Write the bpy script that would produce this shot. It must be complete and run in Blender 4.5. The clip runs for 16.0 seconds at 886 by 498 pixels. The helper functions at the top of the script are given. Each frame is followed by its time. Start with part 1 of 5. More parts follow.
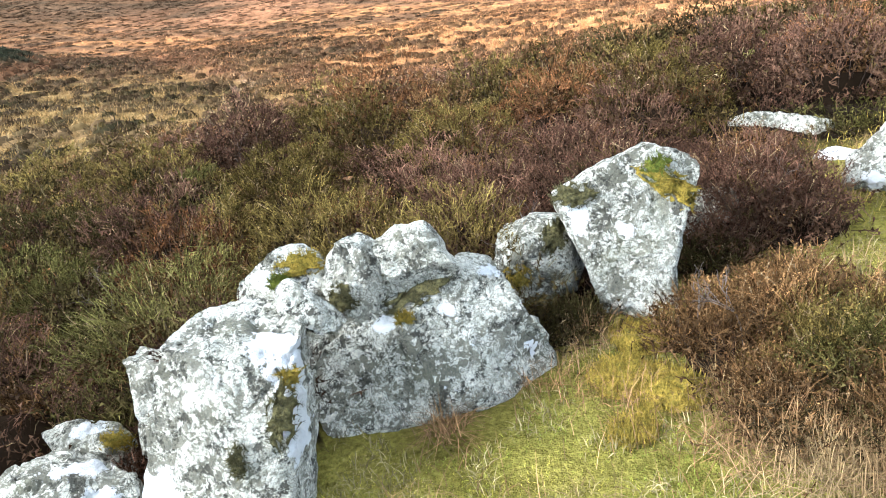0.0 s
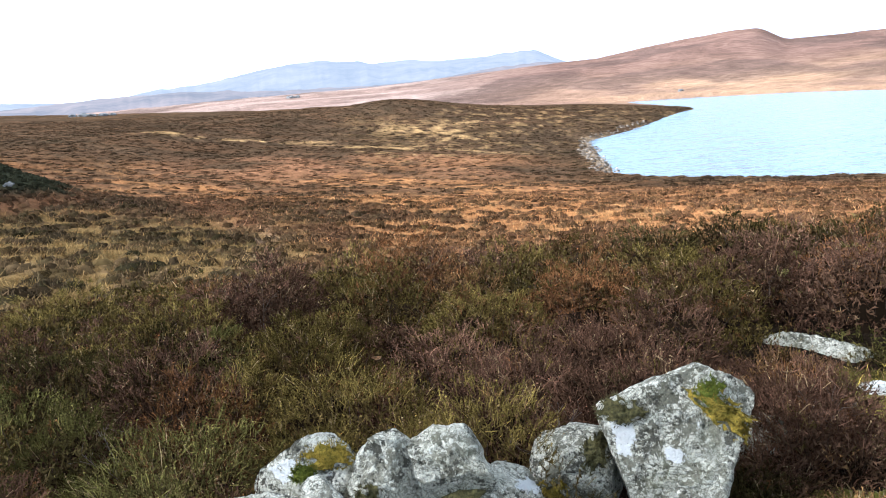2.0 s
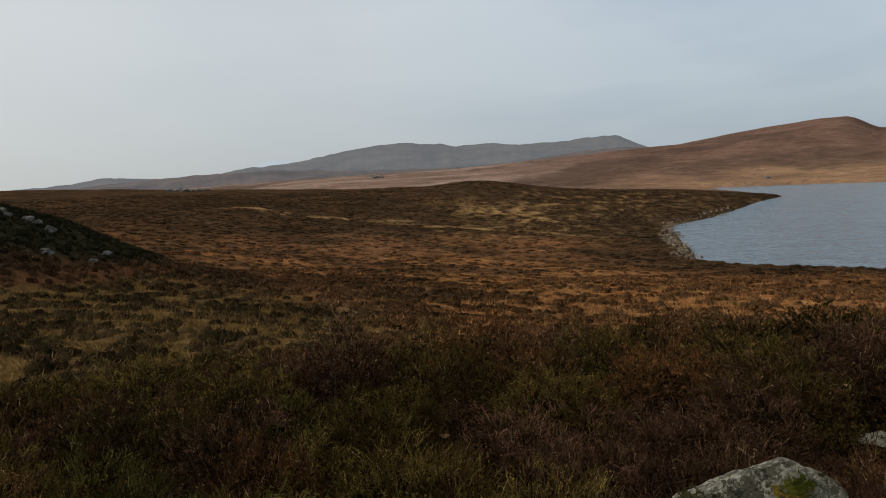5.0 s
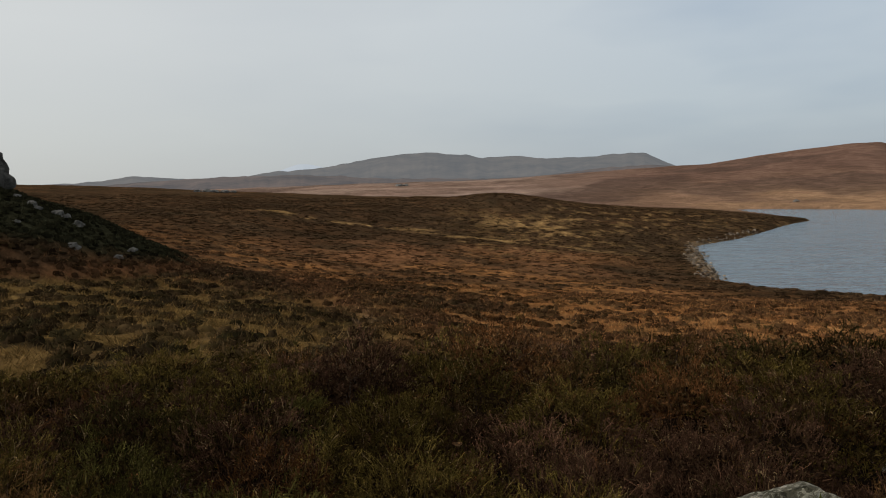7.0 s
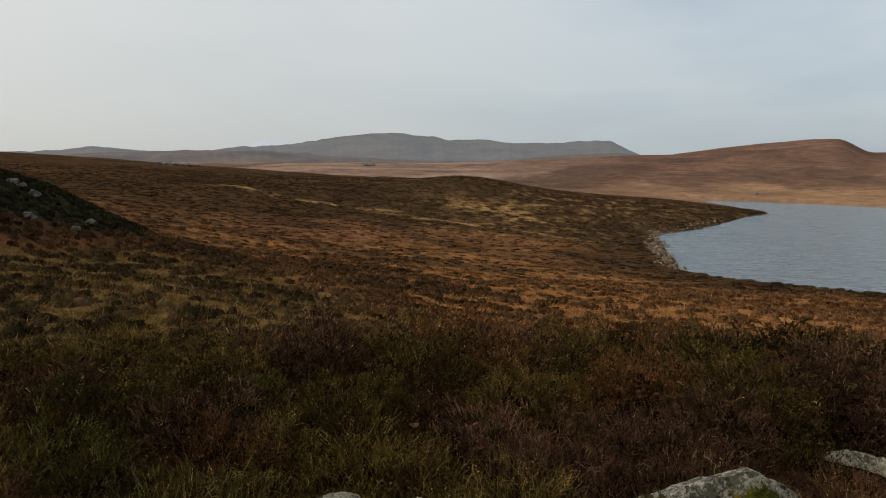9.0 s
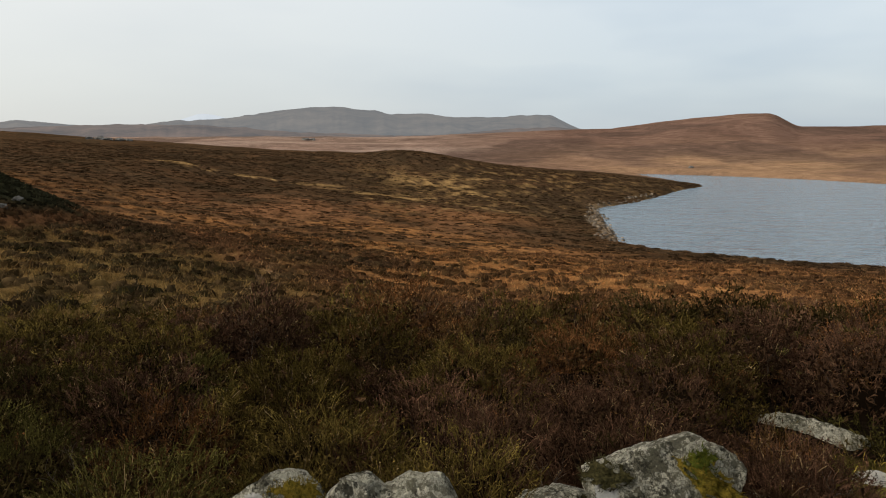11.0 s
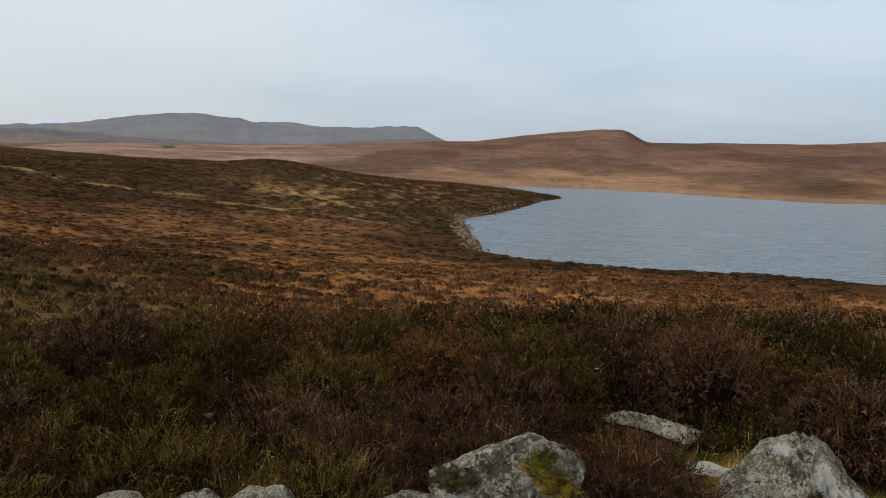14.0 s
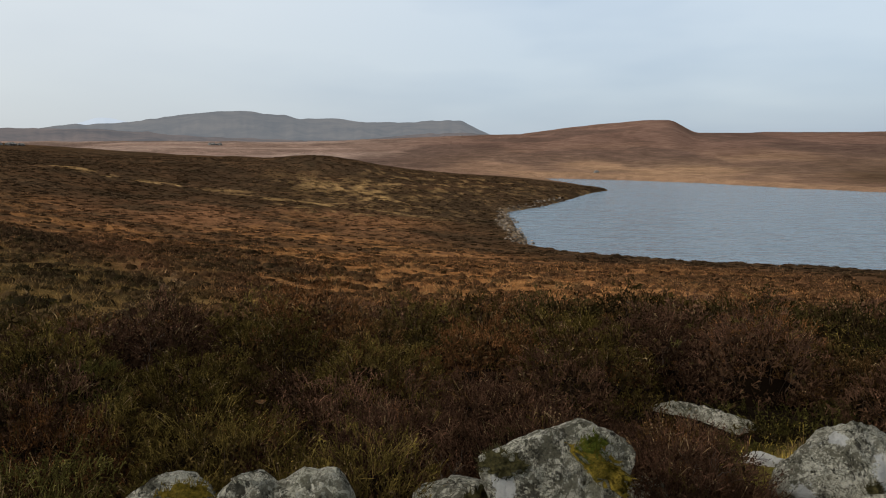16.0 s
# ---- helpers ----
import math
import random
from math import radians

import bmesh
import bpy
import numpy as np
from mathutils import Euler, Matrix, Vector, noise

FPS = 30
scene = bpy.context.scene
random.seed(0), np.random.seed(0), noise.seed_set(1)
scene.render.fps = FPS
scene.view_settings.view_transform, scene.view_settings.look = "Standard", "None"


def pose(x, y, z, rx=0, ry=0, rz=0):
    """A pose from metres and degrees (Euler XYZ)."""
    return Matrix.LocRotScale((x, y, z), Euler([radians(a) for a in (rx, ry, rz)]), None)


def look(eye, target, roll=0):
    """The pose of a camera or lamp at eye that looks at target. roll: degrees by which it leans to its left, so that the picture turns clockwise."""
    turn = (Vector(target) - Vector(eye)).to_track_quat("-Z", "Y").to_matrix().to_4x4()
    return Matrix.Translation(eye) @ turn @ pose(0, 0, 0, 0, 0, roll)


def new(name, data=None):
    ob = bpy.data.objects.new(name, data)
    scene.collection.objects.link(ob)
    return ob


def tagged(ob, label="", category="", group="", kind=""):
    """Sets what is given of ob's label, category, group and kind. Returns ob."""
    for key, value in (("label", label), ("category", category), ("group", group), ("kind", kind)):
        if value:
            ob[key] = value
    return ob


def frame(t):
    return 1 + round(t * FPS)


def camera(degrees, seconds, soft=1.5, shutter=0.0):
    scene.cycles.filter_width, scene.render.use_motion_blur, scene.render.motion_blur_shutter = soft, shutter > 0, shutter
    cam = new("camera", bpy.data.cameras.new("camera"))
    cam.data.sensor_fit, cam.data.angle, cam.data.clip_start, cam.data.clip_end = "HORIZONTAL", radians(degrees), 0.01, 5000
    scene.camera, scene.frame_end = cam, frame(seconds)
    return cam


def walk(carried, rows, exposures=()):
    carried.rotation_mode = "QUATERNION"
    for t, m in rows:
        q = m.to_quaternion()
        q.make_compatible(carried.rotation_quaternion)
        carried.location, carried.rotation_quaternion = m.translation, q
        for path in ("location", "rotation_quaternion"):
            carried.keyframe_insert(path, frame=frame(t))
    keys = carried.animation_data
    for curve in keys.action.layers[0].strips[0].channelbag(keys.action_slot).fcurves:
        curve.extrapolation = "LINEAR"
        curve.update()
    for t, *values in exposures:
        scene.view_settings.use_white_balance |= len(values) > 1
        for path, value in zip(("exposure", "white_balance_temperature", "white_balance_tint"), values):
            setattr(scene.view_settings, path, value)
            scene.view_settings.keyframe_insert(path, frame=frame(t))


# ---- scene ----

cam = camera(60.1, 16.0, soft=1.0)
PATH = [
    (0, (0.049, -0.264, 1.565), (-0.217, 1.534, 0.731), -12.3),
    (0.5, (0.033, -0.221, 1.585), (-0.174, 1.617, 0.823), -11.3),
    (1, (0.012, -0.175, 1.604), (-0.144, 1.689, 0.897), -9.8),
    (1.5, (-0.063, -0.144, 1.601), (-0.192, 1.758, 0.995), -7.1),
    (2, (-0.086, -0.154, 1.644), (-0.321, 1.787, 1.225), -5.5),
    (2.5, (-0.082, -0.141, 1.638), (-0.423, 1.8, 1.296), -5.5),
    (3, (-0.085, -0.138, 1.63), (-0.491, 1.802, 1.362), -5.5),
    (3.5, (-0.076, -0.141, 1.628), (-0.5, 1.803, 1.419), -5.2),
    (4, (-0.071, -0.15, 1.628), (-0.5, 1.794, 1.43), -5.0),
    (6.5, (-0.078, -0.104, 1.592), (-0.506, 1.842, 1.414), -2.5),
    (7, (-0.074, -0.103, 1.59), (-0.549, 1.833, 1.424), -2.2),
    (7.5, (-0.077, -0.113, 1.592), (-0.576, 1.817, 1.425), -1.9),
    (8, (-0.079, -0.099, 1.586), (-0.59, 1.826, 1.401), -1.8),
    (8.5, (-0.078, -0.116, 1.593), (-0.517, 1.824, 1.391), -0.8),
    (9, (-0.06, -0.12, 1.598), (-0.444, 1.831, 1.383), -0.2),
    (11.5, (-0.083, -0.095, 1.582), (-0.298, 1.87, 1.281), -0.3),
    (12, (-0.089, -0.097, 1.578), (-0.284, 1.868, 1.263), -0.2),
    (12.5, (-0.073, -0.091, 1.576), (-0.184, 1.881, 1.263), 0.2),
    (13, (-0.027, -0.075, 1.58), (0.034, 1.905, 1.303), 1.4),
    (13.5, (-0.004, -0.076, 1.57), (0.106, 1.905, 1.311), 1.2),
    (14, (-0.001, -0.087, 1.574), (0.106, 1.894, 1.321), 0.7),
    (14.5, (0.001, -0.084, 1.566), (0.091, 1.898, 1.31), 0.2),
    (15, (-0.005, -0.097, 1.558), (0.063, 1.886, 1.306), 0.1),
    (15.5, (-0.014, -0.102, 1.552), (0.02, 1.883, 1.307), -0.1),
    (16, (-0.013, -0.103, 1.549), (-0.022, 1.879, 1.28), -0.2),
]
EXPOSURE = [(0, 3.25, 5080, 10), (1.0, 3.13, 4880, 10), (1.5, 3.0, 4850, 10), (2.0, 2.38, 5080, 10), (2.5, 0.65, 5800, 10), (3.0, 0.42, 6000, 10), (3.5, 0.2, 6100, 10), (4.0, 0.08, 6150, 10), (6.3, 0.22, 6400, 10), (7.0, 0.12, 6400, 10), (7.5, 0.0, 6400, 10), (8.5, 0.05, 6500, 10),
            (9.2, 0.32, 6550, 10), (11.3, 0.55, 6550, 10), (12.5, 0.6, 6550, 10), (13.5, 0.45, 6270, 10), (16.0, 0.42, 6150, 10)]
walk(cam, [(t, look(eye, target, roll)) for t, eye, target, roll in PATH], EXPOSURE)

# ---- sky, sun, exposure ----
world = bpy.data.worlds.new("overcast_sky")
scene.world = world
world.use_nodes = True
wn, wl = world.node_tree.nodes, world.node_tree.links
wn.clear()
w_out = wn.new("ShaderNodeOutputWorld")
w_bg = wn.new("ShaderNodeBackground")
w_bg.inputs["Strength"].default_value = 0.1
w_sky = wn.new("ShaderNodeTexSky")
w_sky.sky_type = "NISHITA"
w_sky.sun_disc = False
w_sky.sun_elevation = radians(33)
w_sky.sun_rotation = radians(-111)
w_co = wn.new("ShaderNodeTexCoord")
w_map = wn.new("ShaderNodeMapping")
w_map.inputs["Scale"].default_value = (1.0, 1.0, 4.0)
w_noise = wn.new("ShaderNodeTexNoise")
w_noise.inputs["Scale"].default_value = 1.6
w_noise.inputs["Detail"].default_value = 4.0
w_noise.inputs["Roughness"].default_value = 0.5
w_ramp = wn.new("ShaderNodeValToRGB")
w_ramp.color_ramp.elements[0].position = 0.36
w_ramp.color_ramp.elements[0].color = (0.55, 0.67, 0.81, 1)
w_ramp.color_ramp.elements[1].position = 0.66
w_ramp.color_ramp.elements[1].color = (0.84, 0.93, 0.99, 1)
# the brighter quarter of the cloud, where the sun stands behind it
w_dot = wn.new("ShaderNodeVectorMath")
w_dot.operation = "DOT_PRODUCT"
w_dot.inputs[1].default_value = (-0.88, 0.32, 0.35)
w_glow = wn.new("ShaderNodeMapRange")
w_glow.inputs["From Min"].default_value = 0.28
w_glow.inputs["From Max"].default_value = 0.95
w_glow.inputs["To Min"].default_value = 0.0
w_glow.inputs["To Max"].default_value = 1.0
w_mixglow = wn.new("ShaderNodeMix")
w_mixglow.data_type = "RGBA"
w_mixglow.inputs[7].default_value = (1.08, 1.08, 1.03, 1)
w_gain = wn.new("ShaderNodeVectorMath")
w_gain.operation = "SCALE"
w_mix = wn.new("ShaderNodeMix")
w_mix.data_type = "RGBA"
w_mix.inputs[0].default_value = 0.88
wl.new(w_co.outputs["Generated"], w_map.inputs["Vector"])
wl.new(w_map.outputs["Vector"], w_noise.inputs["Vector"])
wl.new(w_noise.outputs["Fac"], w_ramp.inputs["Fac"])
wl.new(w_co.outputs["Generated"], w_dot.inputs[0])
wl.new(w_dot.outputs["Value"], w_glow.inputs["Value"])
wl.new(w_glow.outputs["Result"], w_mixglow.inputs[0])
wl.new(w_ramp.outputs["Color"], w_mixglow.inputs[6])
w_sep = wn.new("ShaderNodeSeparateXYZ")
w_high = wn.new("ShaderNodeMapRange")
w_high.interpolation_type = "SMOOTHSTEP"
for w_key, w_val in (("From Min", 0.22), ("From Max", 0.9), ("To Min", 5.7), ("To Max", 3.4)):
    w_high.inputs[w_key].default_value = w_val
wl.new(w_co.outputs["Generated"], w_sep.inputs[0])
wl.new(w_sep.outputs["Z"], w_high.inputs["Value"])
w_low = wn.new("ShaderNodeMapRange")
for w_key, w_val in (("From Min", 0.0), ("From Max", 0.2), ("To Min", 0.87), ("To Max", 1.06)):
    w_low.inputs[w_key].default_value = w_val
w_times = wn.new("ShaderNodeMath")
w_times.operation = "MULTIPLY"
wl.new(w_sep.outputs["Z"], w_low.inputs["Value"])
wl.new(w_high.outputs["Result"], w_times.inputs[0])
wl.new(w_low.outputs["Result"], w_times.inputs[1])
wl.new(w_times.outputs[0], w_gain.inputs["Scale"])
w_grey = wn.new("ShaderNodeMix")
w_grey.data_type = "RGBA"
w_grey.inputs[7].default_value = (0.86, 0.82, 0.74, 1)
w_tall = wn.new("ShaderNodeMapRange")
w_tall.inputs["From Min"].default_value = 0.3
w_tall.inputs["From Max"].default_value = 0.6
wl.new(w_sep.outputs["Z"], w_tall.inputs["Value"])
wl.new(w_tall.outputs["Result"], w_grey.inputs[0])
wl.new(w_mixglow.outputs[2], w_grey.inputs[6])
wl.new(w_grey.outputs[2], w_gain.inputs[0])
wl.new(w_sky.outputs["Color"], w_mix.inputs[6])
wl.new(w_gain.outputs["Vector"], w_mix.inputs[7])
wl.new(w_mix.outputs[2], w_bg.inputs["Color"])
wl.new(w_bg.outputs["Background"], w_out.inputs["Surface"])

sun = new("sun", bpy.data.lights.new("sun", "SUN"))
sun.data.energy = 1.65
sun.data.angle = radians(25)
sun.data.color = (1.0, 0.93, 0.83)
sun.matrix_world = look((-36, -14, 25), (0, 0, 0))


# ---- noise on arrays ----
def hash2(ix, iy, seed):
    h = (ix * 374761393 + iy * 668265263 + seed * 974634777) & 0xFFFFFFFF
    h = ((h ^ (h >> 13)) * 1274126177) & 0xFFFFFFFF
    return ((h ^ (h >> 16)) & 0xFFFFFF) / float(0xFFFFFF)


def vnoise(x, y, seed=0):
    x, y = np.asarray(x, float), np.asarray(y, float)
    ix, iy = np.floor(x).astype(np.int64), np.floor(y).astype(np.int64)
    fx, fy = x - ix, y - iy
    fx, fy = fx * fx * (3 - 2 * fx), fy * fy * (3 - 2 * fy)
    a = hash2(ix, iy, seed) * (1 - fx) + hash2(ix + 1, iy, seed) * fx
    b = hash2(ix, iy + 1, seed) * (1 - fx) + hash2(ix + 1, iy + 1, seed) * fx
    return a * (1 - fy) + b * fy


def fbm(x, y, octaves=4, seed=0):
    total, amp, norm = 0.0, 1.0, 0.0
    for k in range(octaves):
        total = total + amp * vnoise(np.asarray(x) * 2 ** k + 17.3 * k, np.asarray(y) * 2 ** k - 9.1 * k, seed + k)
        norm += amp
        amp *= 0.5
    return total / norm


def sstep(a, b, x):
    k = np.clip((np.asarray(x, float) - a) / (b - a), 0, 1)
    return k * k * (3 - 2 * k)


def bell(x, w):
    return np.exp(-(np.asarray(x, float) / w) ** 2)


def inside(poly, x, y):
    hit = np.zeros(np.shape(x), bool)
    for (x0, y0), (x1, y1) in zip(poly, poly[1:] + poly[:1]):
        cross = ((y0 > y) != (y1 > y))
        hit ^= cross & (x < (x1 - x0) * (y - y0) / ((y1 - y0) or 1e-9) + x0)
    return hit


def edge_distance(poly, x, y):
    best = np.full(np.shape(x), 1e9)
    for (x0, y0), (x1, y1) in zip(poly, poly[1:] + poly[:1]):
        dx, dy = x1 - x0, y1 - y0
        k = np.clip(((x - x0) * dx + (y - y0) * dy) / (dx * dx + dy * dy), 0, 1)
        best = np.minimum(best, np.hypot(x - x0 - k * dx, y - y0 - k * dy))
    return np.where(inside(poly, x, y), -best, best)


# ---- the lie of the land ----
WATER = -10.6
SHORE = [(11, 138), (9.5, 116), (9.6, 99), (10, 90), (13.3, 85), (19, 81), (29, 75.7), (37, 73), (44, 68), (75, 50), (150, 30),
         (230, 60), (215, 150), (123, 191), (110, 193), (96, 213), (81, 240), (60, 266), (46, 278), (29, 283), (38, 244), (43, 206), (38, 197), (26, 169)]
TURF = [(-4, -4), (-2.1, 0.8), (-1.75, 1.35), (-1.25, 1.5), (-0.85, 1.6), (-0.6, 1.95), (0.05, 2.25), (0.4, 2.42), (0.75, 2.55), (1.15, 2.75), (1.34, 3.3), (1.42, 3.8), (1.75, 4.2), (2.15, 3.9), (2.5, 3.2), (3.2, 2.2), (3.6, -4)]


def shore_distance(x, y):
    wob = 1.6 * (fbm(x / 6, y / 6, 3, 40) - 0.5) + 3.0 * (fbm(x / 25, y / 25, 2, 41) - 0.5)
    return edge_distance(SHORE, x, y) + wob


def spur(x, y):
    """The steep dark hill under the crags."""
    r = np.hypot(x + 46, y - 33.5) + 2.2 * (fbm(x / 5, y / 5, 3, 9) - 0.5)
    return 9 * (1 - np.exp(-0.42 * np.maximum(22 - r, 0) / 9))


def land(x, y):
    x, y = np.asarray(x, float), np.asarray(y, float)
    d = np.hypot(x, y)
    az = np.degrees(np.arctan2(x, y))
    sd = shore_distance(x, y)
    up = np.maximum(sd, 0)
    # moor on the near side of the lake
    south = WATER + 0.45 * sstep(0, 0.9, sd) + 0.1 * up + 0.06 * np.maximum(0, up - 52) - 0.12 * np.maximum(0, up - 70)
    south = south + 0.022 * np.maximum(0, -x - 55) * sstep(0, 40, y)
    south = south - 0.75 * bell(az + 20.5, 7.5) * sstep(120, 200, d) + 1.35 * bell(np.hypot(x + 31, (y - 200)), 12) + 1.0 * (fbm(x / 22, y / 22, 3, 5) - 0.5) * sstep(3, 30, up)
    # far side: a long slope to the skyline
    crest = 0.30 + 0.45 * sstep(-10, 6, az) + 0.15 * sstep(28, 34, az)
    brow = 0.93 * np.clip((az - 5.5) / 9.0, 0, 1) ** 0.9 * (1 - sstep(15.8, 18.1, az))
    crest = crest + 0.06 * (fbm(az / 1.5, az * 0 + 3, 3, 12) - 0.5)
    top = 1.55 + 640 * np.tan(np.radians(crest))
    front = sstep(230, 640, d)
    north = WATER + 0.5 * sstep(0, 1.0, sd) + 0.012 * np.minimum(up, 120) + (top - WATER - 2) * front ** 0.9 + 640 * np.tan(np.radians(brow)) * front ** 1.8
    north = north - 0.012 * np.maximum(0, d - 640) + 2.5 * (fbm(x / 60, y / 60, 4, 6) - 0.5) * sstep(5, 90, up)
    k = sstep(212, 290, y + 0.9 * np.maximum(0, x - 40))
    z = south * (1 - k) + north * k
    # heathery shoulder on which the ruined wall stands
    near = -0.070 * np.maximum(0, d - 2.2) + 0.12 * (fbm(x / 1.7, y / 1.7, 3, 7) - 0.5) * sstep(1.0, 4, d)
    rim = 8.8 + 2.6 * (fbm(x / 4 + 3, y / 4, 2, 8) - 0.5) + 0.06 * np.maximum(0, az)
    n = 1 - sstep(rim - 1.5, rim + 8, d)
    z = z * (1 - n) + near * n
    # rocky hill to one side
    z = z + 1.3 * bell(np.hypot(x + 46, y - 33.5), 22) + spur(x, y)
    # hollow round the flat stone
    z = z - 0.15 * bell(np.hypot(x - 1.82, y - 4.25), 0.38)
    # lake bed
    z = np.where(sd < 0, WATER - np.minimum(0.1 + 0.3 * -sd, 4), z)
    # tussocky small relief
    z = z + (0.16 * (fbm(x / 1.1, y / 1.1, 3, 20) - 0.5) + 0.5 * (fbm(x / 6, y / 6, 3, 21) - 0.5)) * sstep(10, 22, d) * sstep(0, 4, up) * (1 - 0.8 * sstep(300, 500, d))
    return z


HEATH, RUST, ORANGE, STRAW = (0.066, 0.042, 0.023), (0.185, 0.086, 0.038), (0.405, 0.188, 0.066), (0.43, 0.262, 0.105)
SEDGE, CLUMP = (0.185, 0.116, 0.040), (0.046, 0.036, 0.017)
# the two far hill colours are paled with distance haze
BLACKGREEN, HAZED_RED, HAZED_TAN, GRAVEL = (0.036, 0.035, 0.019), (0.198, 0.118, 0.086), (0.375, 0.228, 0.132), (0.24, 0.165, 0.095)
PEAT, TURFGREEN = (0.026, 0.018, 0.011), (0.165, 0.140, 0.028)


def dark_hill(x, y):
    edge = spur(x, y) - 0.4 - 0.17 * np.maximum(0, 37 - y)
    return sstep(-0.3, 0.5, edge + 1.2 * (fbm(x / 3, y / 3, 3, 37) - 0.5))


def sedge_mask(x, y):
    """Olive sedge tussocks on the near side, left of the worn path."""
    d, az = np.hypot(x, y), np.degrees(np.arctan2(x, y))
    return (1 - sstep(0.0, 0.35, spur(x, y))) * sstep(11, 17, d) * (1 - sstep(34, 50, d + 8 * (fbm(x / 8, y / 8, 2, 58) - 0.5))) * (1 - sstep(-22, -15, az + 7 * (fbm(x / 6, y / 6, 3, 59) - 0.5)))


def cover(x, y):
    """What grows where: the mean colour of the plants, far haze included, and how much of them is pale grass."""
    x, y = np.asarray(x, float), np.asarray(y, float)
    d, sd = np.hypot(x, y), shore_distance(x, y)
    az = np.degrees(np.arctan2(x, y))
    mott = fbm(x / 1.5, y / 1.5, 4, 30)
    broad = fbm(x / 16, y / 11, 4, 31)
    grass = sstep(0.42, 0.62, broad + 0.75 * (mott - 0.5))
    field = bell(d - 42 - 0.45 * np.clip(-az, -6, 20), 12) * sstep(-24, -13, az) * (1 - 0.45 * sstep(6, 24, az))
    fields = fbm(x / 13, y / 9, 3, 57)
    field = field * (0.35 + 0.65 * sstep(0.36, 0.56, fields))
    slope2 = bell(d - 74, 15) * sstep(-40, -22, az) * (1 - sstep(-4, 6, az)) * 0.42
    left = sedge_mask(x, y)
    high_moor = sstep(92, 112, d + 16 * (fbm(x / 18, y / 18, 2, 66) - 0.5))
    grass = np.clip(0.34 * grass * (1 - 0.85 * high_moor) + field * (0.75 + 1.2 * grass) + slope2 * (0.3 + 0.8 * grass) + left * (0.05 + 0.25 * grass), 0, 1)
    pale = bell(np.hypot(x + 21 + 0.3 * (y - 150), (y - 150) / 1.9), 11) * sstep(0.475, 0.53, fbm(x / 1.5, y / 4, 4, 33))
    line = bell(y - 125 + 5 * (fbm(x / 9, y / 9, 2, 47) - 0.5), 1.9) * sstep(-68, -62, x) * (1 - sstep(-36, -30, x)) * sstep(0.44, 0.50, fbm(x / 3, y / 2, 4, 34))
    line2 = bell(y - 121 + 0.33 * (x + 33) + 4 * (fbm(x / 6, y / 6, 2, 49) - 0.5), 2.0) * sstep(-36, -31, x) * (1 - sstep(-4, 1, x)) * sstep(0.44, 0.56, fbm(x / 3, y / 2, 4, 35))
    left_straw = left * sstep(0.45, 0.65, fbm(x / 1.6, y / 1.6, 3, 36))
    fleck = high_moor * (1 - sstep(195, 215, d)) * sstep(0.60, 0.66, fbm(x / 1.6, y / 3.5, 3, 67)) * sstep(-45, -30, x - 0.1 * y)
    straw = np.clip(0.62 * pale + 0.9 * line + 0.9 * line2 + 0.55 * fleck + 0.2 * left_straw + 0.3 * field * sstep(0.52, 0.68, mott), 0, 1)
    clump = fbm(x / 0.9, y / 0.75, 3, 95)
    grass = grass * (0.25 + 0.75 * sstep(0.40, 0.52, clump))
    mix = lambda a, b, k: a * (1 - k[..., None]) + np.array(b) * k[..., None]
    c = np.broadcast_to(np.array(HEATH), x.shape + (3,)).copy()
    c = mix(c, RUST, np.clip(0.1 + 0.75 * sstep(0.42, 0.60, fbm(x / 5, y / 2.4, 4, 32)) * (0.4 + 0.6 * broad), 0, 1) * (1 - 0.75 * high_moor))
    c = mix(c, RUST, 0.7 * sstep(-8, 10, az) * (1 - sstep(55, 75, d)))
    # red-brown swathes higher up and beside the path
    swathe = bell(d - 92 + 10 * (fbm(x / 20, y / 20, 2, 62) - 0.5), 13) * sstep(-30, -20, az) * (1 - sstep(-4, 6, az)) * sstep(0.34, 0.56, fbm(x / 9, y / 6, 4, 63))
    strip = bell(x + 17 + 0.62 * (y - 40) + 1.5 * (fbm(x / 4, y / 4, 2, 64) - 0.5), 2.2) * sstep(27, 34, y) * (1 - sstep(50, 58, y))
    c = mix(c, (0.245, 0.118, 0.055), 0.85 * swathe)
    c = mix(c, ORANGE, grass)
    sedge = left * sstep(0.47, 0.53, fbm(x / 0.9, y / 0.9, 3, 65))
    c = mix(c, CLUMP, 0.85 * left)
    c = mix(c, SEDGE, 0.9 * sedge)
    foot = bell(spur(x, y) - 0.3, 0.3) * sstep(0.0, 0.1, spur(x, y))
    c = mix(c, (0.24, 0.112, 0.050), np.clip(0.8 * strip + 0.7 * foot, 0, 1))
    c = mix(c, STRAW, straw)
    c = mix(c, HEATH, 0.75 * bell(sd - 6, 9) * sstep(60, 75, d))
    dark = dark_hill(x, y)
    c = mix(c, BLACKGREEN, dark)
    grass, straw = grass * (1 - dark), straw * (1 - dark)
    # the far slope: tan below, red-brown above, both paled and blued for haze
    n = sstep(212, 275, y + 0.9 * np.maximum(0, x - 40))
    c = mix(c, HAZED_RED, n)
    # pinkish plain: distance haze put into its grass colour
    c = mix(c, (0.37, 0.26, 0.20), n * sstep(230, 300, d) * 0.9 * (1 - sstep(-10, 4, az)) * (0.5 + 0.5 * sstep(0.4, 0.6, fbm(x / 60, y / 25, 3, 48))))
    tan = n * bell(d - 300, 75) * sstep(-8, 4, az) * (0.45 + 0.55 * sstep(0.35, 0.6, fbm(x / 40, y / 60, 4, 38)))
    c = mix(c, HAZED_TAN, tan)
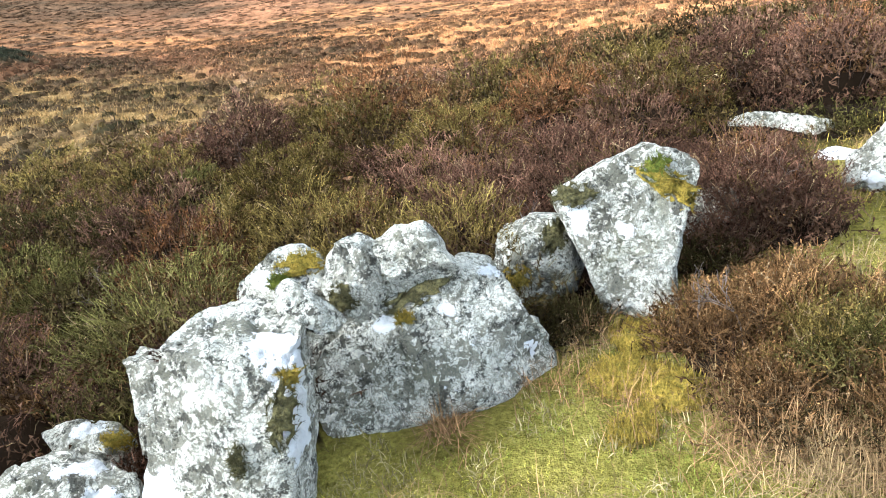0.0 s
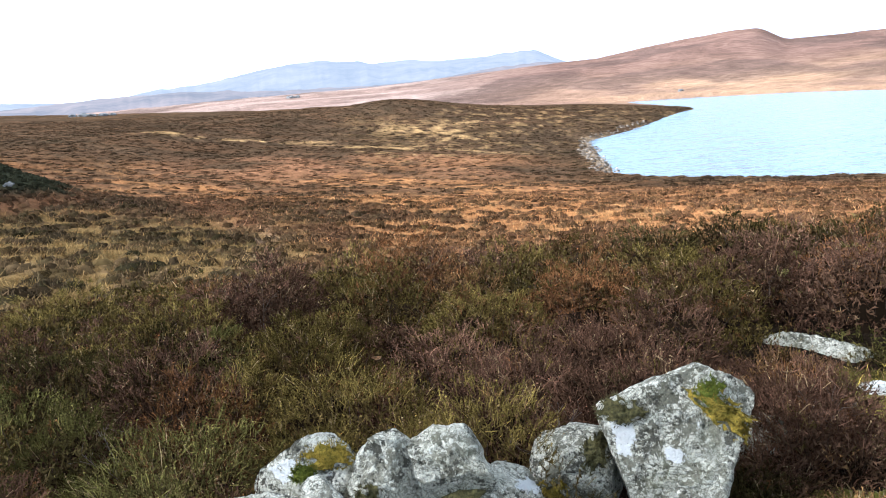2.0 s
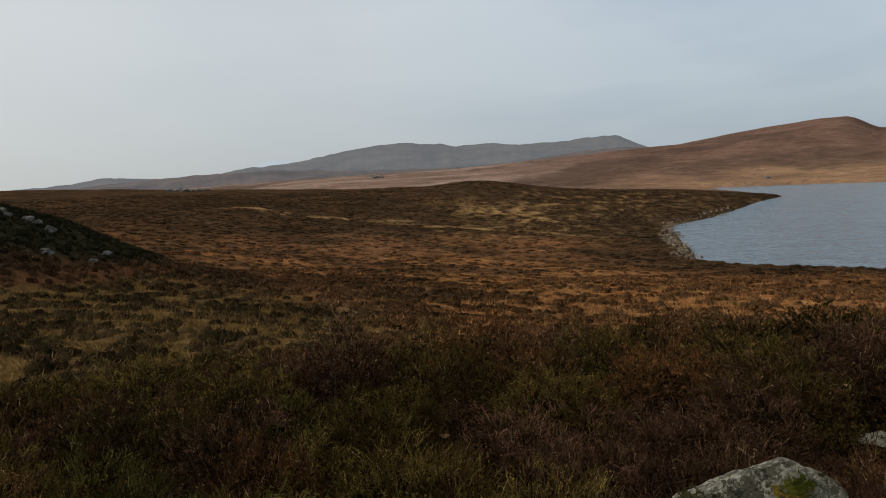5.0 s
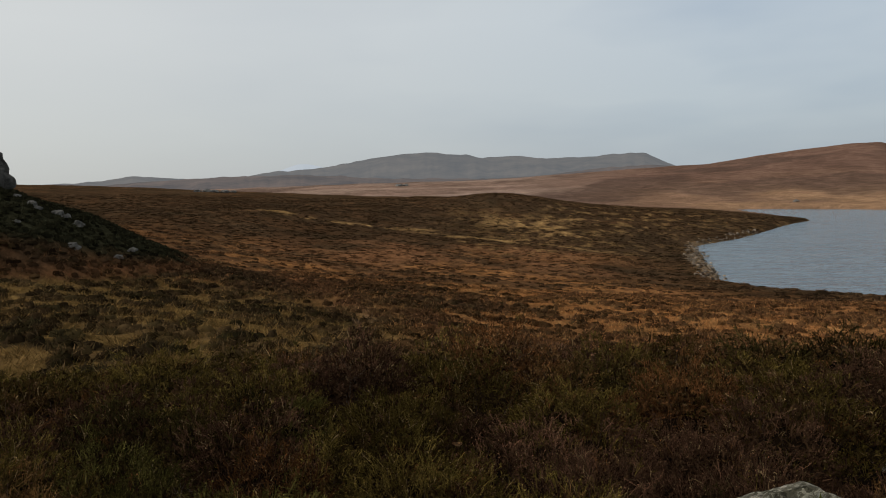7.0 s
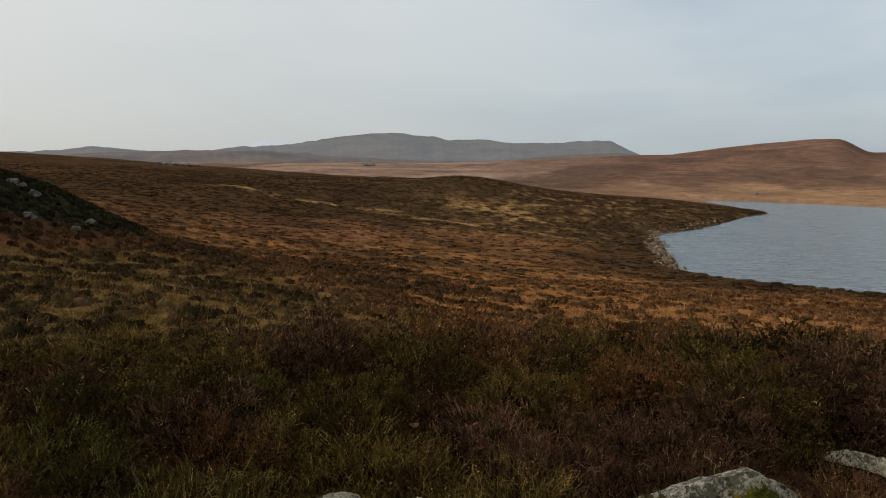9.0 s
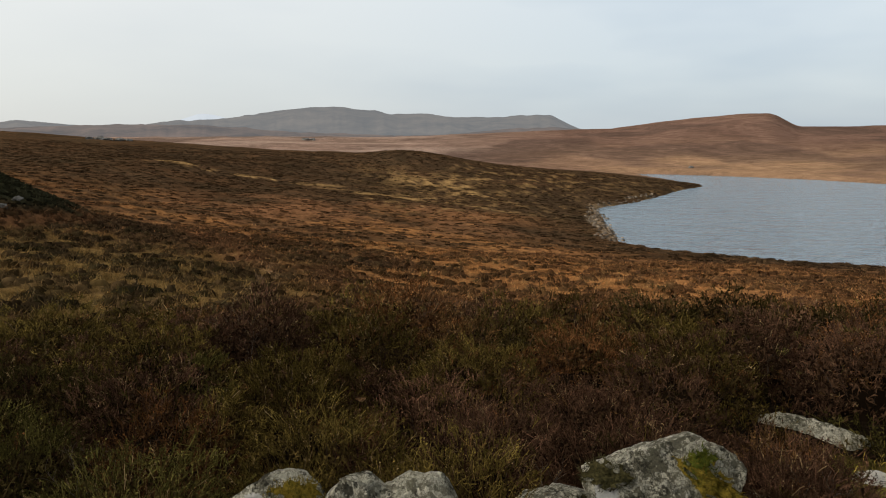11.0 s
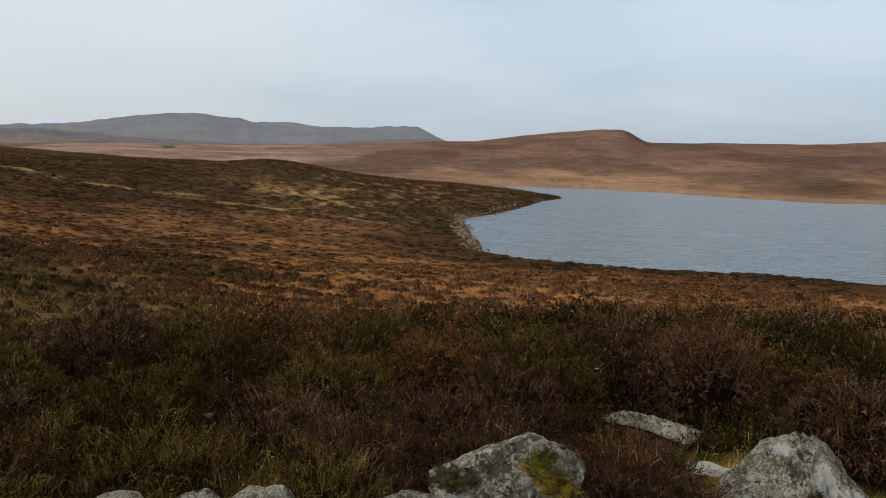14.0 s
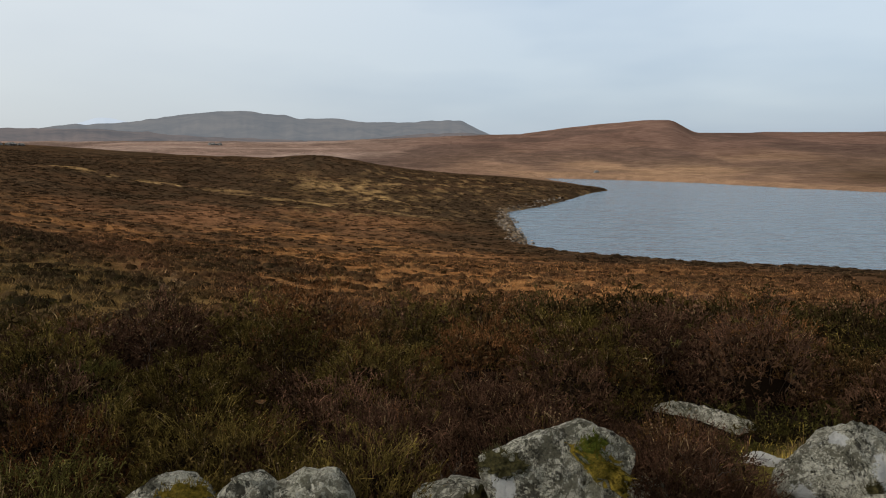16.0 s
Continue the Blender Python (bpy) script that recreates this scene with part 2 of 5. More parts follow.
    c = mix(c, (0.115, 0.075, 0.058), 0.65 * n * sstep(0.48, 0.64, fbm(x / 45, y / 70, 4, 39)))
    c = c * (0.75 + 0.5 * fbm(x / 9, y / 9, 3, 44))[..., None]
    c = c * (1 + n * 0.45 * (fbm(x / 26, y / 60, 4, 54) - 0.5))[..., None]
    c = mix(c, HEATH, 0.8 * n * bell(az - 30, 3.5) * bell(d - 275, 35))
    c = mix(c, HAZED_TAN, 0.8 * n * bell(sd - 4, 6))
    # stony beach in the bay
    beach = (1 - sstep(0.3, 2.2, sd - 1.6 * bell(y - 108, 10))) * sstep(84, 92, y) * (1 - sstep(138, 150, y)) * (1 - sstep(15, 22, x))
    c = mix(c, GRAVEL, beach)
    # worn path
    path = bell(np.hypot((x + 9.6 + 0.32 * (y - 26)), 0), 0.35) * bell(y - 27, 5) * 0.9
    c = mix(c, (0.34, 0.22, 0.13), 0.8 * path * sstep(0.45, 0.6, fbm(x / 0.5, y / 0.5, 2, 43)))
    wx, wy = x + 0.5 * (vnoise(x * 3, y * 3, 45) - 0.5), y + 0.5 * (vnoise(x * 3, y * 3, 46) - 0.5)
    t = inside(TURF, wx, wy) | (edge_distance(TURF, x, y) < 0.05)
    sward = np.array(TURFGREEN) * (0.55 + 0.9 * fbm(x / 0.3, y / 0.3, 4, 82))[..., None]
    c = np.where(t[..., None], sward, c)
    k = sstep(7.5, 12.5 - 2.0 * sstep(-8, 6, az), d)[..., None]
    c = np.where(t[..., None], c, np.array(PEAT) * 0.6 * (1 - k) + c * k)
    return c, np.clip(grass * 0.8 + straw, 0, 1)


# ---- materials ----
def material(name, rough=0.9, spec=0.3):
    m = bpy.data.materials.new(name)
    m.use_nodes = True
    b = m.node_tree.nodes["Principled BSDF"]
    b.inputs["Roughness"].default_value = rough
    b.inputs["Specular IOR Level"].default_value = spec
    return m, m.node_tree.nodes, m.node_tree.links, b


def add_noise(nt, scale, detail=5, rough=0.55, coord=None):
    n = nt.nodes.new("ShaderNodeTexNoise")
    n.inputs["Scale"].default_value = scale
    n.inputs["Detail"].default_value = detail
    n.inputs["Roughness"].default_value = rough
    if coord is not None:
        nt.links.new(coord, n.inputs["Vector"])
    return n.outputs["Fac"]


def add_range(nt, src, a, b, c, d):
    n = nt.nodes.new("ShaderNodeMapRange")
    for key, v in (("From Min", a), ("From Max", b), ("To Min", c), ("To Max", d)):
        n.inputs[key].default_value = v
    nt.links.new(src, n.inputs["Value"])
    return n.outputs["Result"]


def add_mix(nt, fac, a, b, blend="MIX"):
    n = nt.nodes.new("ShaderNodeMix")
    n.data_type = "RGBA"
    n.blend_type = blend
    for socket, v in ((n.inputs[0], fac), (n.inputs[6], a), (n.inputs[7], b)):
        if isinstance(v, (int, float)):
            socket.default_value = v
        elif isinstance(v, tuple):
            socket.default_value = (*v, 1)
        else:
            nt.links.new(v, socket)
    return n.outputs[2]


def add_math(nt, op, a, b):
    n = nt.nodes.new("ShaderNodeMath")
    n.operation = op
    for socket, v in zip(n.inputs, (a, b)):
        if isinstance(v, (int, float)):
            socket.default_value = v
        else:
            nt.links.new(v, socket)
    return n.outputs[0]


def add_bump(nt, height, strength, distance, bsdf):
    n = nt.nodes.new("ShaderNodeBump")
    n.inputs["Strength"].default_value = strength
    n.inputs["Distance"].default_value = distance
    nt.links.new(height, n.inputs["Height"])
    nt.links.new(n.outputs["Normal"], bsdf.inputs["Normal"])


def add_coord(nt):
    return nt.nodes.new("ShaderNodeTexCoord").outputs["Object"]


def attribute(nt, name, kind="Color"):
    n = nt.nodes.new("ShaderNodeAttribute")
    n.attribute_name = name
    return n.outputs[kind]


def ground_material():
    m, nodes, links, b = material("moor_ground", 1.0, 0.0)
    nt = m.node_tree
    co = add_coord(nt)
    col = attribute(nt, "cover")
    fine = add_noise(nt, 2.2, 8, 0.72, co)
    mid = add_noise(nt, 0.22, 5, 0.6, co)
    fac = add_math(nt, "MULTIPLY", add_range(nt, fine, 0.32, 0.68, 0.5, 1.5), add_range(nt, mid, 0.3, 0.7, 0.7, 1.3))
    fac = add_math(nt, "MULTIPLY", fac, add_range(nt, add_noise(nt, 45, 5, 0.7, co), 0.35, 0.65, 0.6, 1.4))
    grey = nodes.new("ShaderNodeCombineColor")
    for k in range(3):
        links.new(fac, grey.inputs[k])
    links.new(add_mix(nt, 1.0, col, grey.outputs[0], "MULTIPLY"), b.inputs["Base Color"])
    add_bump(nt, fine, 0.9, 0.25, b)
    return m


def plant_material():
    m, nodes, links, b = material("heath_plants", 1.0, 0.0)
    nt = m.node_tree
    geo = nodes.new("ShaderNodeNewGeometry")
    co = add_coord(nt)
    rnd = add_range(nt, geo.outputs["Random Per Island"], 0, 1, 0.45, 1.55)
    patch = add_range(nt, add_noise(nt, 3.2, 4, 0.55, co), 0.32, 0.68, 0.72, 1.28)
    fac = add_math(nt, "MULTIPLY", rnd, patch)
    grey = nodes.new("ShaderNodeCombineColor")
    for k in range(3):
        links.new(fac, grey.inputs[k])
    links.new(add_mix(nt, 1.0, attribute(nt, "tint"), grey.outputs[0], "MULTIPLY"), b.inputs["Base Color"])
    return m


def water_material():
    m, nodes, links, b = material("loch_water", 0.16, 0.5)
    nt = m.node_tree
    b.inputs["Base Color"].default_value = (0.22, 0.295, 0.36, 1)
    b.inputs["IOR"].default_value = 1.4
    map_n = nodes.new("ShaderNodeMapping")
    map_n.inputs["Rotation"].default_value = (0, 0, radians(-12))
    map_n.inputs["Scale"].default_value = (0.22, 1.0, 1)
    links.new(add_coord(nt), map_n.inputs["Vector"])
    wave = add_noise(nt, 0.8, 4, 0.55, map_n.outputs["Vector"])
    map_b = nodes.new("ShaderNodeMapping")
    map_b.inputs["Rotation"].default_value = (0, 0, radians(-14))
    map_b.inputs["Scale"].default_value = (0.13, 0.42, 1)
    links.new(add_coord(nt), map_b.inputs["Vector"])
    wave = add_math(nt, "ADD", wave, add_math(nt, "MULTIPLY", add_noise(nt, 1.0, 4, 0.6, map_b.outputs["Vector"]), 2.2))
    gust = add_noise(nt, 0.03, 3, 0.5, map_n.outputs["Vector"])
    add_bump(nt, add_math(nt, "ADD", wave, add_math(nt, "MULTIPLY", gust, 0.5)), 1.0, 1.1, b)
    return m


def stone_material():
    m, nodes, links, b = material("lichened_granite", 0.88, 0.25)
    nt = m.node_tree
    info = nodes.new("ShaderNodeObjectInfo")
    shift = nodes.new("ShaderNodeVectorMath")
    shift.operation = "ADD"
    mul = nodes.new("ShaderNodeVectorMath")
    mul.operation = "SCALE"
    mul.inputs["Scale"].default_value = 37.0
    comb = nodes.new("ShaderNodeCombineXYZ")
    for k in range(3):
        links.new(info.outputs["Random"], comb.inputs[k])
    links.new(comb.outputs[0], mul.inputs[0])
    links.new(add_coord(nt), shift.inputs[0])
    links.new(mul.outputs[0], shift.inputs[1])
    co = shift.outputs[0]
    rim = add_noise(nt, 34, 6, 0.7, co)
    wide = add_noise(nt, 5, 5, 0.6, co)
    # weathered granite, mottled at hand size
    base = add_mix(nt, add_range(nt, wide, 0.36, 0.64, 0, 1), (0.135, 0.129, 0.095), (0.31, 0.296, 0.24))
    base = add_mix(nt, add_range(nt, add_noise(nt, 85, 4, 0.7, co), 0.50, 0.60, 0, 0.55), base, (0.12, 0.112, 0.09))
    # a mosaic of pale crusts with dark joints between them
    warp = nodes.new("ShaderNodeTexNoise")
    warp.inputs["Scale"].default_value = 16
    warp.inputs["Detail"].default_value = 5
    links.new(co, warp.inputs["Vector"])
    bent = nodes.new("ShaderNodeVectorMath")
    bent.operation = "MULTIPLY_ADD"
    bent.inputs[1].default_value = (0.15, 0.15, 0.15)
    links.new(warp.outputs["Color"], bent.inputs[0])
    links.new(co, bent.inputs[2])
    cells = nodes.new("ShaderNodeTexVoronoi")
    cells.feature = "DISTANCE_TO_EDGE"
    cells.inputs["Scale"].default_value = 48
    links.new(bent.outputs[0], cells.inputs["Vector"])
    shade = nodes.new("ShaderNodeTexVoronoi")
    shade.inputs["Scale"].default_value = 48
    links.new(bent.outputs[0], shade.inputs["Vector"])
    lot = nodes.new("ShaderNodeSeparateColor")
    links.new(shade.outputs["Color"], lot.inputs[0])
    patchy = add_math(nt, "ADD", add_math(nt, "MULTIPLY", add_noise(nt, 11, 8, 0.72, co), 1.3), add_math(nt, "MULTIPLY", wide, 0.7))
    spread = add_math(nt, "ADD", add_math(nt, "MULTIPLY", lot.outputs[0], 0.30), patchy)
    crust = add_math(nt, "MULTIPLY", add_range(nt, spread, 1.06, 1.14, 0, 1), add_range(nt, add_math(nt, "ADD", cells.outputs["Distance"], add_math(nt, "MULTIPLY", rim, 0.25)), 0.13, 0.22, 0, 1))
    pale = add_mix(nt, lot.outputs[1], (0.50, 0.49, 0.42), (0.74, 0.72, 0.645))
    base = add_mix(nt, add_math(nt, "MULTIPLY", crust, 0.88), base, pale)
    blotch = add_math(nt, "ADD", add_noise(nt, 8, 6, 0.66, co), add_math(nt, "MULTIPLY", rim, 0.5))
    base = add_mix(nt, add_range(nt, blotch, 0.83, 0.89, 0, 0.85), base, (0.74, 0.72, 0.655))
    # black specks, and pits coloured dark where the bump sinks
    dark = add_math(nt, "ADD", add_noise(nt, 13, 6, 0.75, co), add_math(nt, "MULTIPLY", add_noise(nt, 60, 4, 0.7, co), 0.5))
    base = add_mix(nt, add_range(nt, dark, 0.64, 0.69, 0.9, 0), base, (0.050, 0.046, 0.032))
    base = add_mix(nt, add_range(nt, add_noise(nt, 4, 4, 0.6, co), 0.56, 0.70, 0, 0.4), base, (0.19, 0.19, 0.105))
    crumb = add_math(nt, "MULTIPLY", add_range(nt, add_noise(nt, 120, 6, 0.75, co), 0.36, 0.62, 0.62, 1.10), add_range(nt, add_noise(nt, 45, 5, 0.7, co), 0.35, 0.6, 0.84, 1.05))
    tone = nodes.new("ShaderNodeCombineColor")
    for k, gain in enumerate((1.28, 1.235, 1.10)):
        links.new(add_math(nt, "MULTIPLY", crumb, gain), tone.inputs[k])
    base = add_mix(nt, 1.0, base, tone.outputs[0], "MULTIPLY")
    # bare quartz-white skin where it is marked
    white = attribute(nt, "white", "Fac")
    edge = add_math(nt, "ADD", white, add_math(nt, "MULTIPLY", add_math(nt, "SUBTRACT", add_math(nt, "ADD", rim, add_noise(nt, 9, 5, 0.65, co)), 1.0), 2.0))
    base = add_mix(nt, add_range(nt, edge, 0.48, 0.58, 0, 0.9), base, (0.82, 0.80, 0.745))
    links.new(base, b.inputs["Base Color"])
    h = add_math(nt, "ADD", add_noise(nt, 60, 6, 0.7, co), add_math(nt, "ADD", add_math(nt, "MULTIPLY", blotch, 0.7), add_math(nt, "MULTIPLY", crust, 0.22)))
    h = add_math(nt, "ADD", add_math(nt, "ADD", h, add_math(nt, "MULTIPLY", crumb, 0.25)), add_math(nt, "MULTIPLY", add_range(nt, dark, 0.62, 0.72, 0, 1), 0.5))
    add_bump(nt, h, 1.0, 0.03, b)
    return m


def moss_material(name, a, c):
    m, nodes, links, b = material(name, 0.95, 0.1)
    nt = m.node_tree
    co = add_coord(nt)
    tone = add_mix(nt, add_range(nt, add_noise(nt, 28, 5, 0.7, co), 0.38, 0.62, 0, 1), a, c)
    tone = add_mix(nt, add_range(nt, add_noise(nt, 95, 4, 0.7, co), 0.48, 0.60, 0, 0.7), tone, (a[0] * 0.35, a[1] * 0.4, a[2] * 0.5))
    links.new(tone, b.inputs["Base Color"])
    add_bump(nt, add_noise(nt, 160, 4, 0.7, co), 1.0, 0.02, b)
    return m


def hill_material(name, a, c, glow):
    """Hills behind miles of damp air: a backdrop whose emission stands in for haze."""
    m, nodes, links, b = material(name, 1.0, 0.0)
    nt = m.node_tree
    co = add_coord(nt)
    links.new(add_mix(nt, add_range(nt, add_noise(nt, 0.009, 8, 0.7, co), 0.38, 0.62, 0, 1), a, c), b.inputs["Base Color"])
    # even glow in place of haze; the hills are no light source
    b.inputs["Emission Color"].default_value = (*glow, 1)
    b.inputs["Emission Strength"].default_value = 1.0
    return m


def crag_material(name, a, c):
    m, nodes, links, b = material(name, 0.95, 0.1)
    nt = m.node_tree
    co = add_coord(nt)
    tone = add_mix(nt, add_range(nt, add_noise(nt, 1.2, 7, 0.7, co), 0.38, 0.62, 0, 1), a, c)
    links.new(tone, b.inputs["Base Color"])
    add_bump(nt, add_noise(nt, 2.5, 6, 0.7, co), 1.0, 0.4, b)
    return m


CRAG_MAT = crag_material("dark_crag_rock", (0.035, 0.034, 0.030), (0.17, 0.165, 0.15))
PALE_CRAG = crag_material("pale_outcrop_rock", (0.09, 0.086, 0.078), (0.31, 0.30, 0.275))
GROUND_MAT, PLANT_MAT, WATER_MAT, STONE_MAT = ground_material(), plant_material(), water_material(), stone_material()
MOSS_YELLOW = moss_material("yellow_moss", (0.22, 0.165, 0.02), (0.46, 0.315, 0.045))
MOSS_GREEN = moss_material("green_moss", (0.11, 0.13, 0.014), (0.22, 0.23, 0.03))
MOSS_DARK = moss_material("dark_moss", (0.07, 0.06, 0.022), (0.17, 0.145, 0.055))
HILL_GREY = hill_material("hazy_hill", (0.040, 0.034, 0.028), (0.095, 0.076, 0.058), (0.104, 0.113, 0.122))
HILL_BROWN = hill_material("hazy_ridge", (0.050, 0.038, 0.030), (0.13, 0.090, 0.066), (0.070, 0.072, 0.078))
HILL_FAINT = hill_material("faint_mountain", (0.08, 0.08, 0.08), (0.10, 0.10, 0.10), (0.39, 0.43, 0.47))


# ---- mesh helpers ----
def mesh_from_arrays(name, verts, tris, mat, smooth=False, color=None, layer="tint"):
    me = bpy.data.meshes.new(name)
    verts, tris = np.asarray(verts, np.float32), np.asarray(tris, np.int32)
    k = tris.shape[1]
    me.vertices.add(len(verts))
    me.vertices.foreach_set("co", verts.ravel())
    me.loops.add(tris.size)
    me.loops.foreach_set("vertex_index", tris.ravel())
    me.polygons.add(len(tris))
    me.polygons.foreach_set("loop_start", np.arange(0, tris.size, k, dtype=np.int32))
    me.update(calc_edges=True)
    if smooth:
        me.polygons.foreach_set("use_smooth", np.ones(len(tris), bool))
    if color is not None:
        at = me.attributes.new(layer, "FLOAT_COLOR", "POINT")
        at.data.foreach_set("color", np.concatenate([np.asarray(color, np.float32), np.ones((len(verts), 1), np.float32)], 1).ravel())
    me.materials.append(mat)
    return me


def part(name, bm, mat, parent, label=""):
    me = bpy.data.meshes.new(name)
    bm.to_mesh(me)
    bm.free()
    me.materials.append(mat)
    me.polygons.foreach_set("use_smooth", np.ones(len(me.polygons), bool))
    ob = new(name, me)
    ob.parent = parent
    return tagged(ob, label)


def ground_at(x, y):
    return float(land(np.array([x]), np.array([y]))[0])


# ---- ground: one sheet to the horizon ----
def build_ground():
    az = np.radians(np.concatenate([np.arange(-54, 44, 0.34), np.arange(44, 306, 4.0)]))
    rad = np.concatenate([[0.02], np.geomspace(0.35, 14, 70), np.geomspace(14.5, 300, 190), np.geomspace(305, 720, 90), np.geomspace(740, 4600, 22)])
    a, r = np.meshgrid(az, rad)
    x, y = r * np.sin(a), r * np.cos(a)
    z = land(x, y)
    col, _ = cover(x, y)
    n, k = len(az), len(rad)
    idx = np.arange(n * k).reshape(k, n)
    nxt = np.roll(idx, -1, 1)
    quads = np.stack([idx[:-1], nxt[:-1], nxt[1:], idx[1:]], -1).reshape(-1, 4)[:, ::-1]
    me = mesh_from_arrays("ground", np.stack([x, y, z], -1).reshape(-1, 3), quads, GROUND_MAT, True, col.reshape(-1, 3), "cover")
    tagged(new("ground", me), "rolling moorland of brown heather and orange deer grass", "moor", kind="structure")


build_ground()


def build_water():
    bm = bmesh.new()
    vs = [bm.verts.new((x, y, WATER)) for x, y in ((-30, 25), (300, 5), (300, 320), (-30, 320))]
    bm.faces.new(vs)
    me = bpy.data.meshes.new("water")
    bm.to_mesh(me)
    bm.free()
    me.materials.append(WATER_MAT)
    tagged(new("water", me), "wind-rippled grey-blue water of a moorland loch", "lake", kind="structure")


build_water()


def build_range(name, dist, crest, mat, lo, hi, label):
    """A far ridge: a fore slope up to its crest and a back slope down."""
    az = np.radians(np.arange(lo, hi, 0.12))
    rows = [(0.72, -0.02), (0.80, 0.25), (0.87, 0.55), (0.93, 0.82), (0.97, 0.95), (1.0, 1.0), (1.03, 0.95), (1.1, 0.6)]
    e = crest(np.degrees(az))
    peak = 1.55 + dist * np.tan(np.radians(e))
    verts = []
    for f, h in rows:
        r = dist * f
        z = -4 + (peak + 4) * h + (dist * 0.008) * (fbm(np.degrees(az) / 1.1, az * 0 + f * 61, 4, 50) - 0.5) * (0.35 + h * (1 - h) * 4)
        verts.append(np.stack([r * np.sin(az), r * np.cos(az), z], -1))
    n, k = len(az), len(rows)
    idx = np.arange(n * k).reshape(k, n)
    quads = np.stack([idx[:-1, :-1], idx[:-1, 1:], idx[1:, 1:], idx[1:, :-1]], -1).reshape(-1, 4)
    me = mesh_from_arrays(name, np.concatenate(verts), quads, mat, True)
    tagged(new(name, me), label, "hills", kind="structure")


def crest_grey(a):
    e = np.interp(a, [-54, -39, -35.5, -32, -28.1, -25.7, -24.9, -21.5, -17.8, -15.0, -12.7, -11.7, -10.9, -7.9, -5.7, -2.8, 0.1, 1.2, 2.6, 4.6],
                  [1.0, 1.05, 1.42, 1.1, 1.16, 1.52, 1.40, 1.74, 2.32, 2.50, 2.23, 2.2, 1.95, 1.93, 1.67, 1.64, 1.82, 1.76, 1.0, 0.2])
    return np.convolve(np.pad(e, 2, "edge"), [0.1, 0.2, 0.4, 0.2, 0.1], "valid") + 0.05 * (fbm(a * 2.2, a * 0, 3, 52) - 0.5)


def crest_ridge(a):
    return np.interp(a, [-54, -46, -40, -33, -28, -24, -21, -19.5, -15, -11, -8, -5, -2, 1.4, 3.2, 5], [0.1, 0.3, 0.8, 1.05, 1.22, 1.12, 0.95, 0.75, 0.55, 0.38, 0.35, 0.5, 0.8, 0.9, 0.7, 0.1]) + 0.07 * (fbm(a * 1.7, a * 0, 3, 53) - 0.5)


build_range("backdrop_hills", 2100, crest_grey, HILL_GREY, -54, 12, "long grey-brown hills softened by a glow for haze")
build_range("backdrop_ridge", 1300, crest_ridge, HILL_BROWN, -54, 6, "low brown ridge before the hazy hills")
build_range("backdrop_mountain", 4000, lambda a: 0.7 + 1.12 * bell(a + 23.6, 2.6) + 0.35 * bell(a + 31, 6) - 0.6 * sstep(-20, -14, a), HILL_FAINT, -54, -6, "faint blue mountain paled by a glow for mist")


# ---- stones of the ruined wall ----
def chaikin(pts):
    out = []
    for (x0, y0), (x1, y1) in zip(pts, pts[1:] + pts[:1]):
        out += [(x0 * 0.9 + x1 * 0.1, y0 * 0.9 + y1 * 0.1), (x0 * 0.1 + x1 * 0.9, y0 * 0.1 + y1 * 0.9)]
    return out


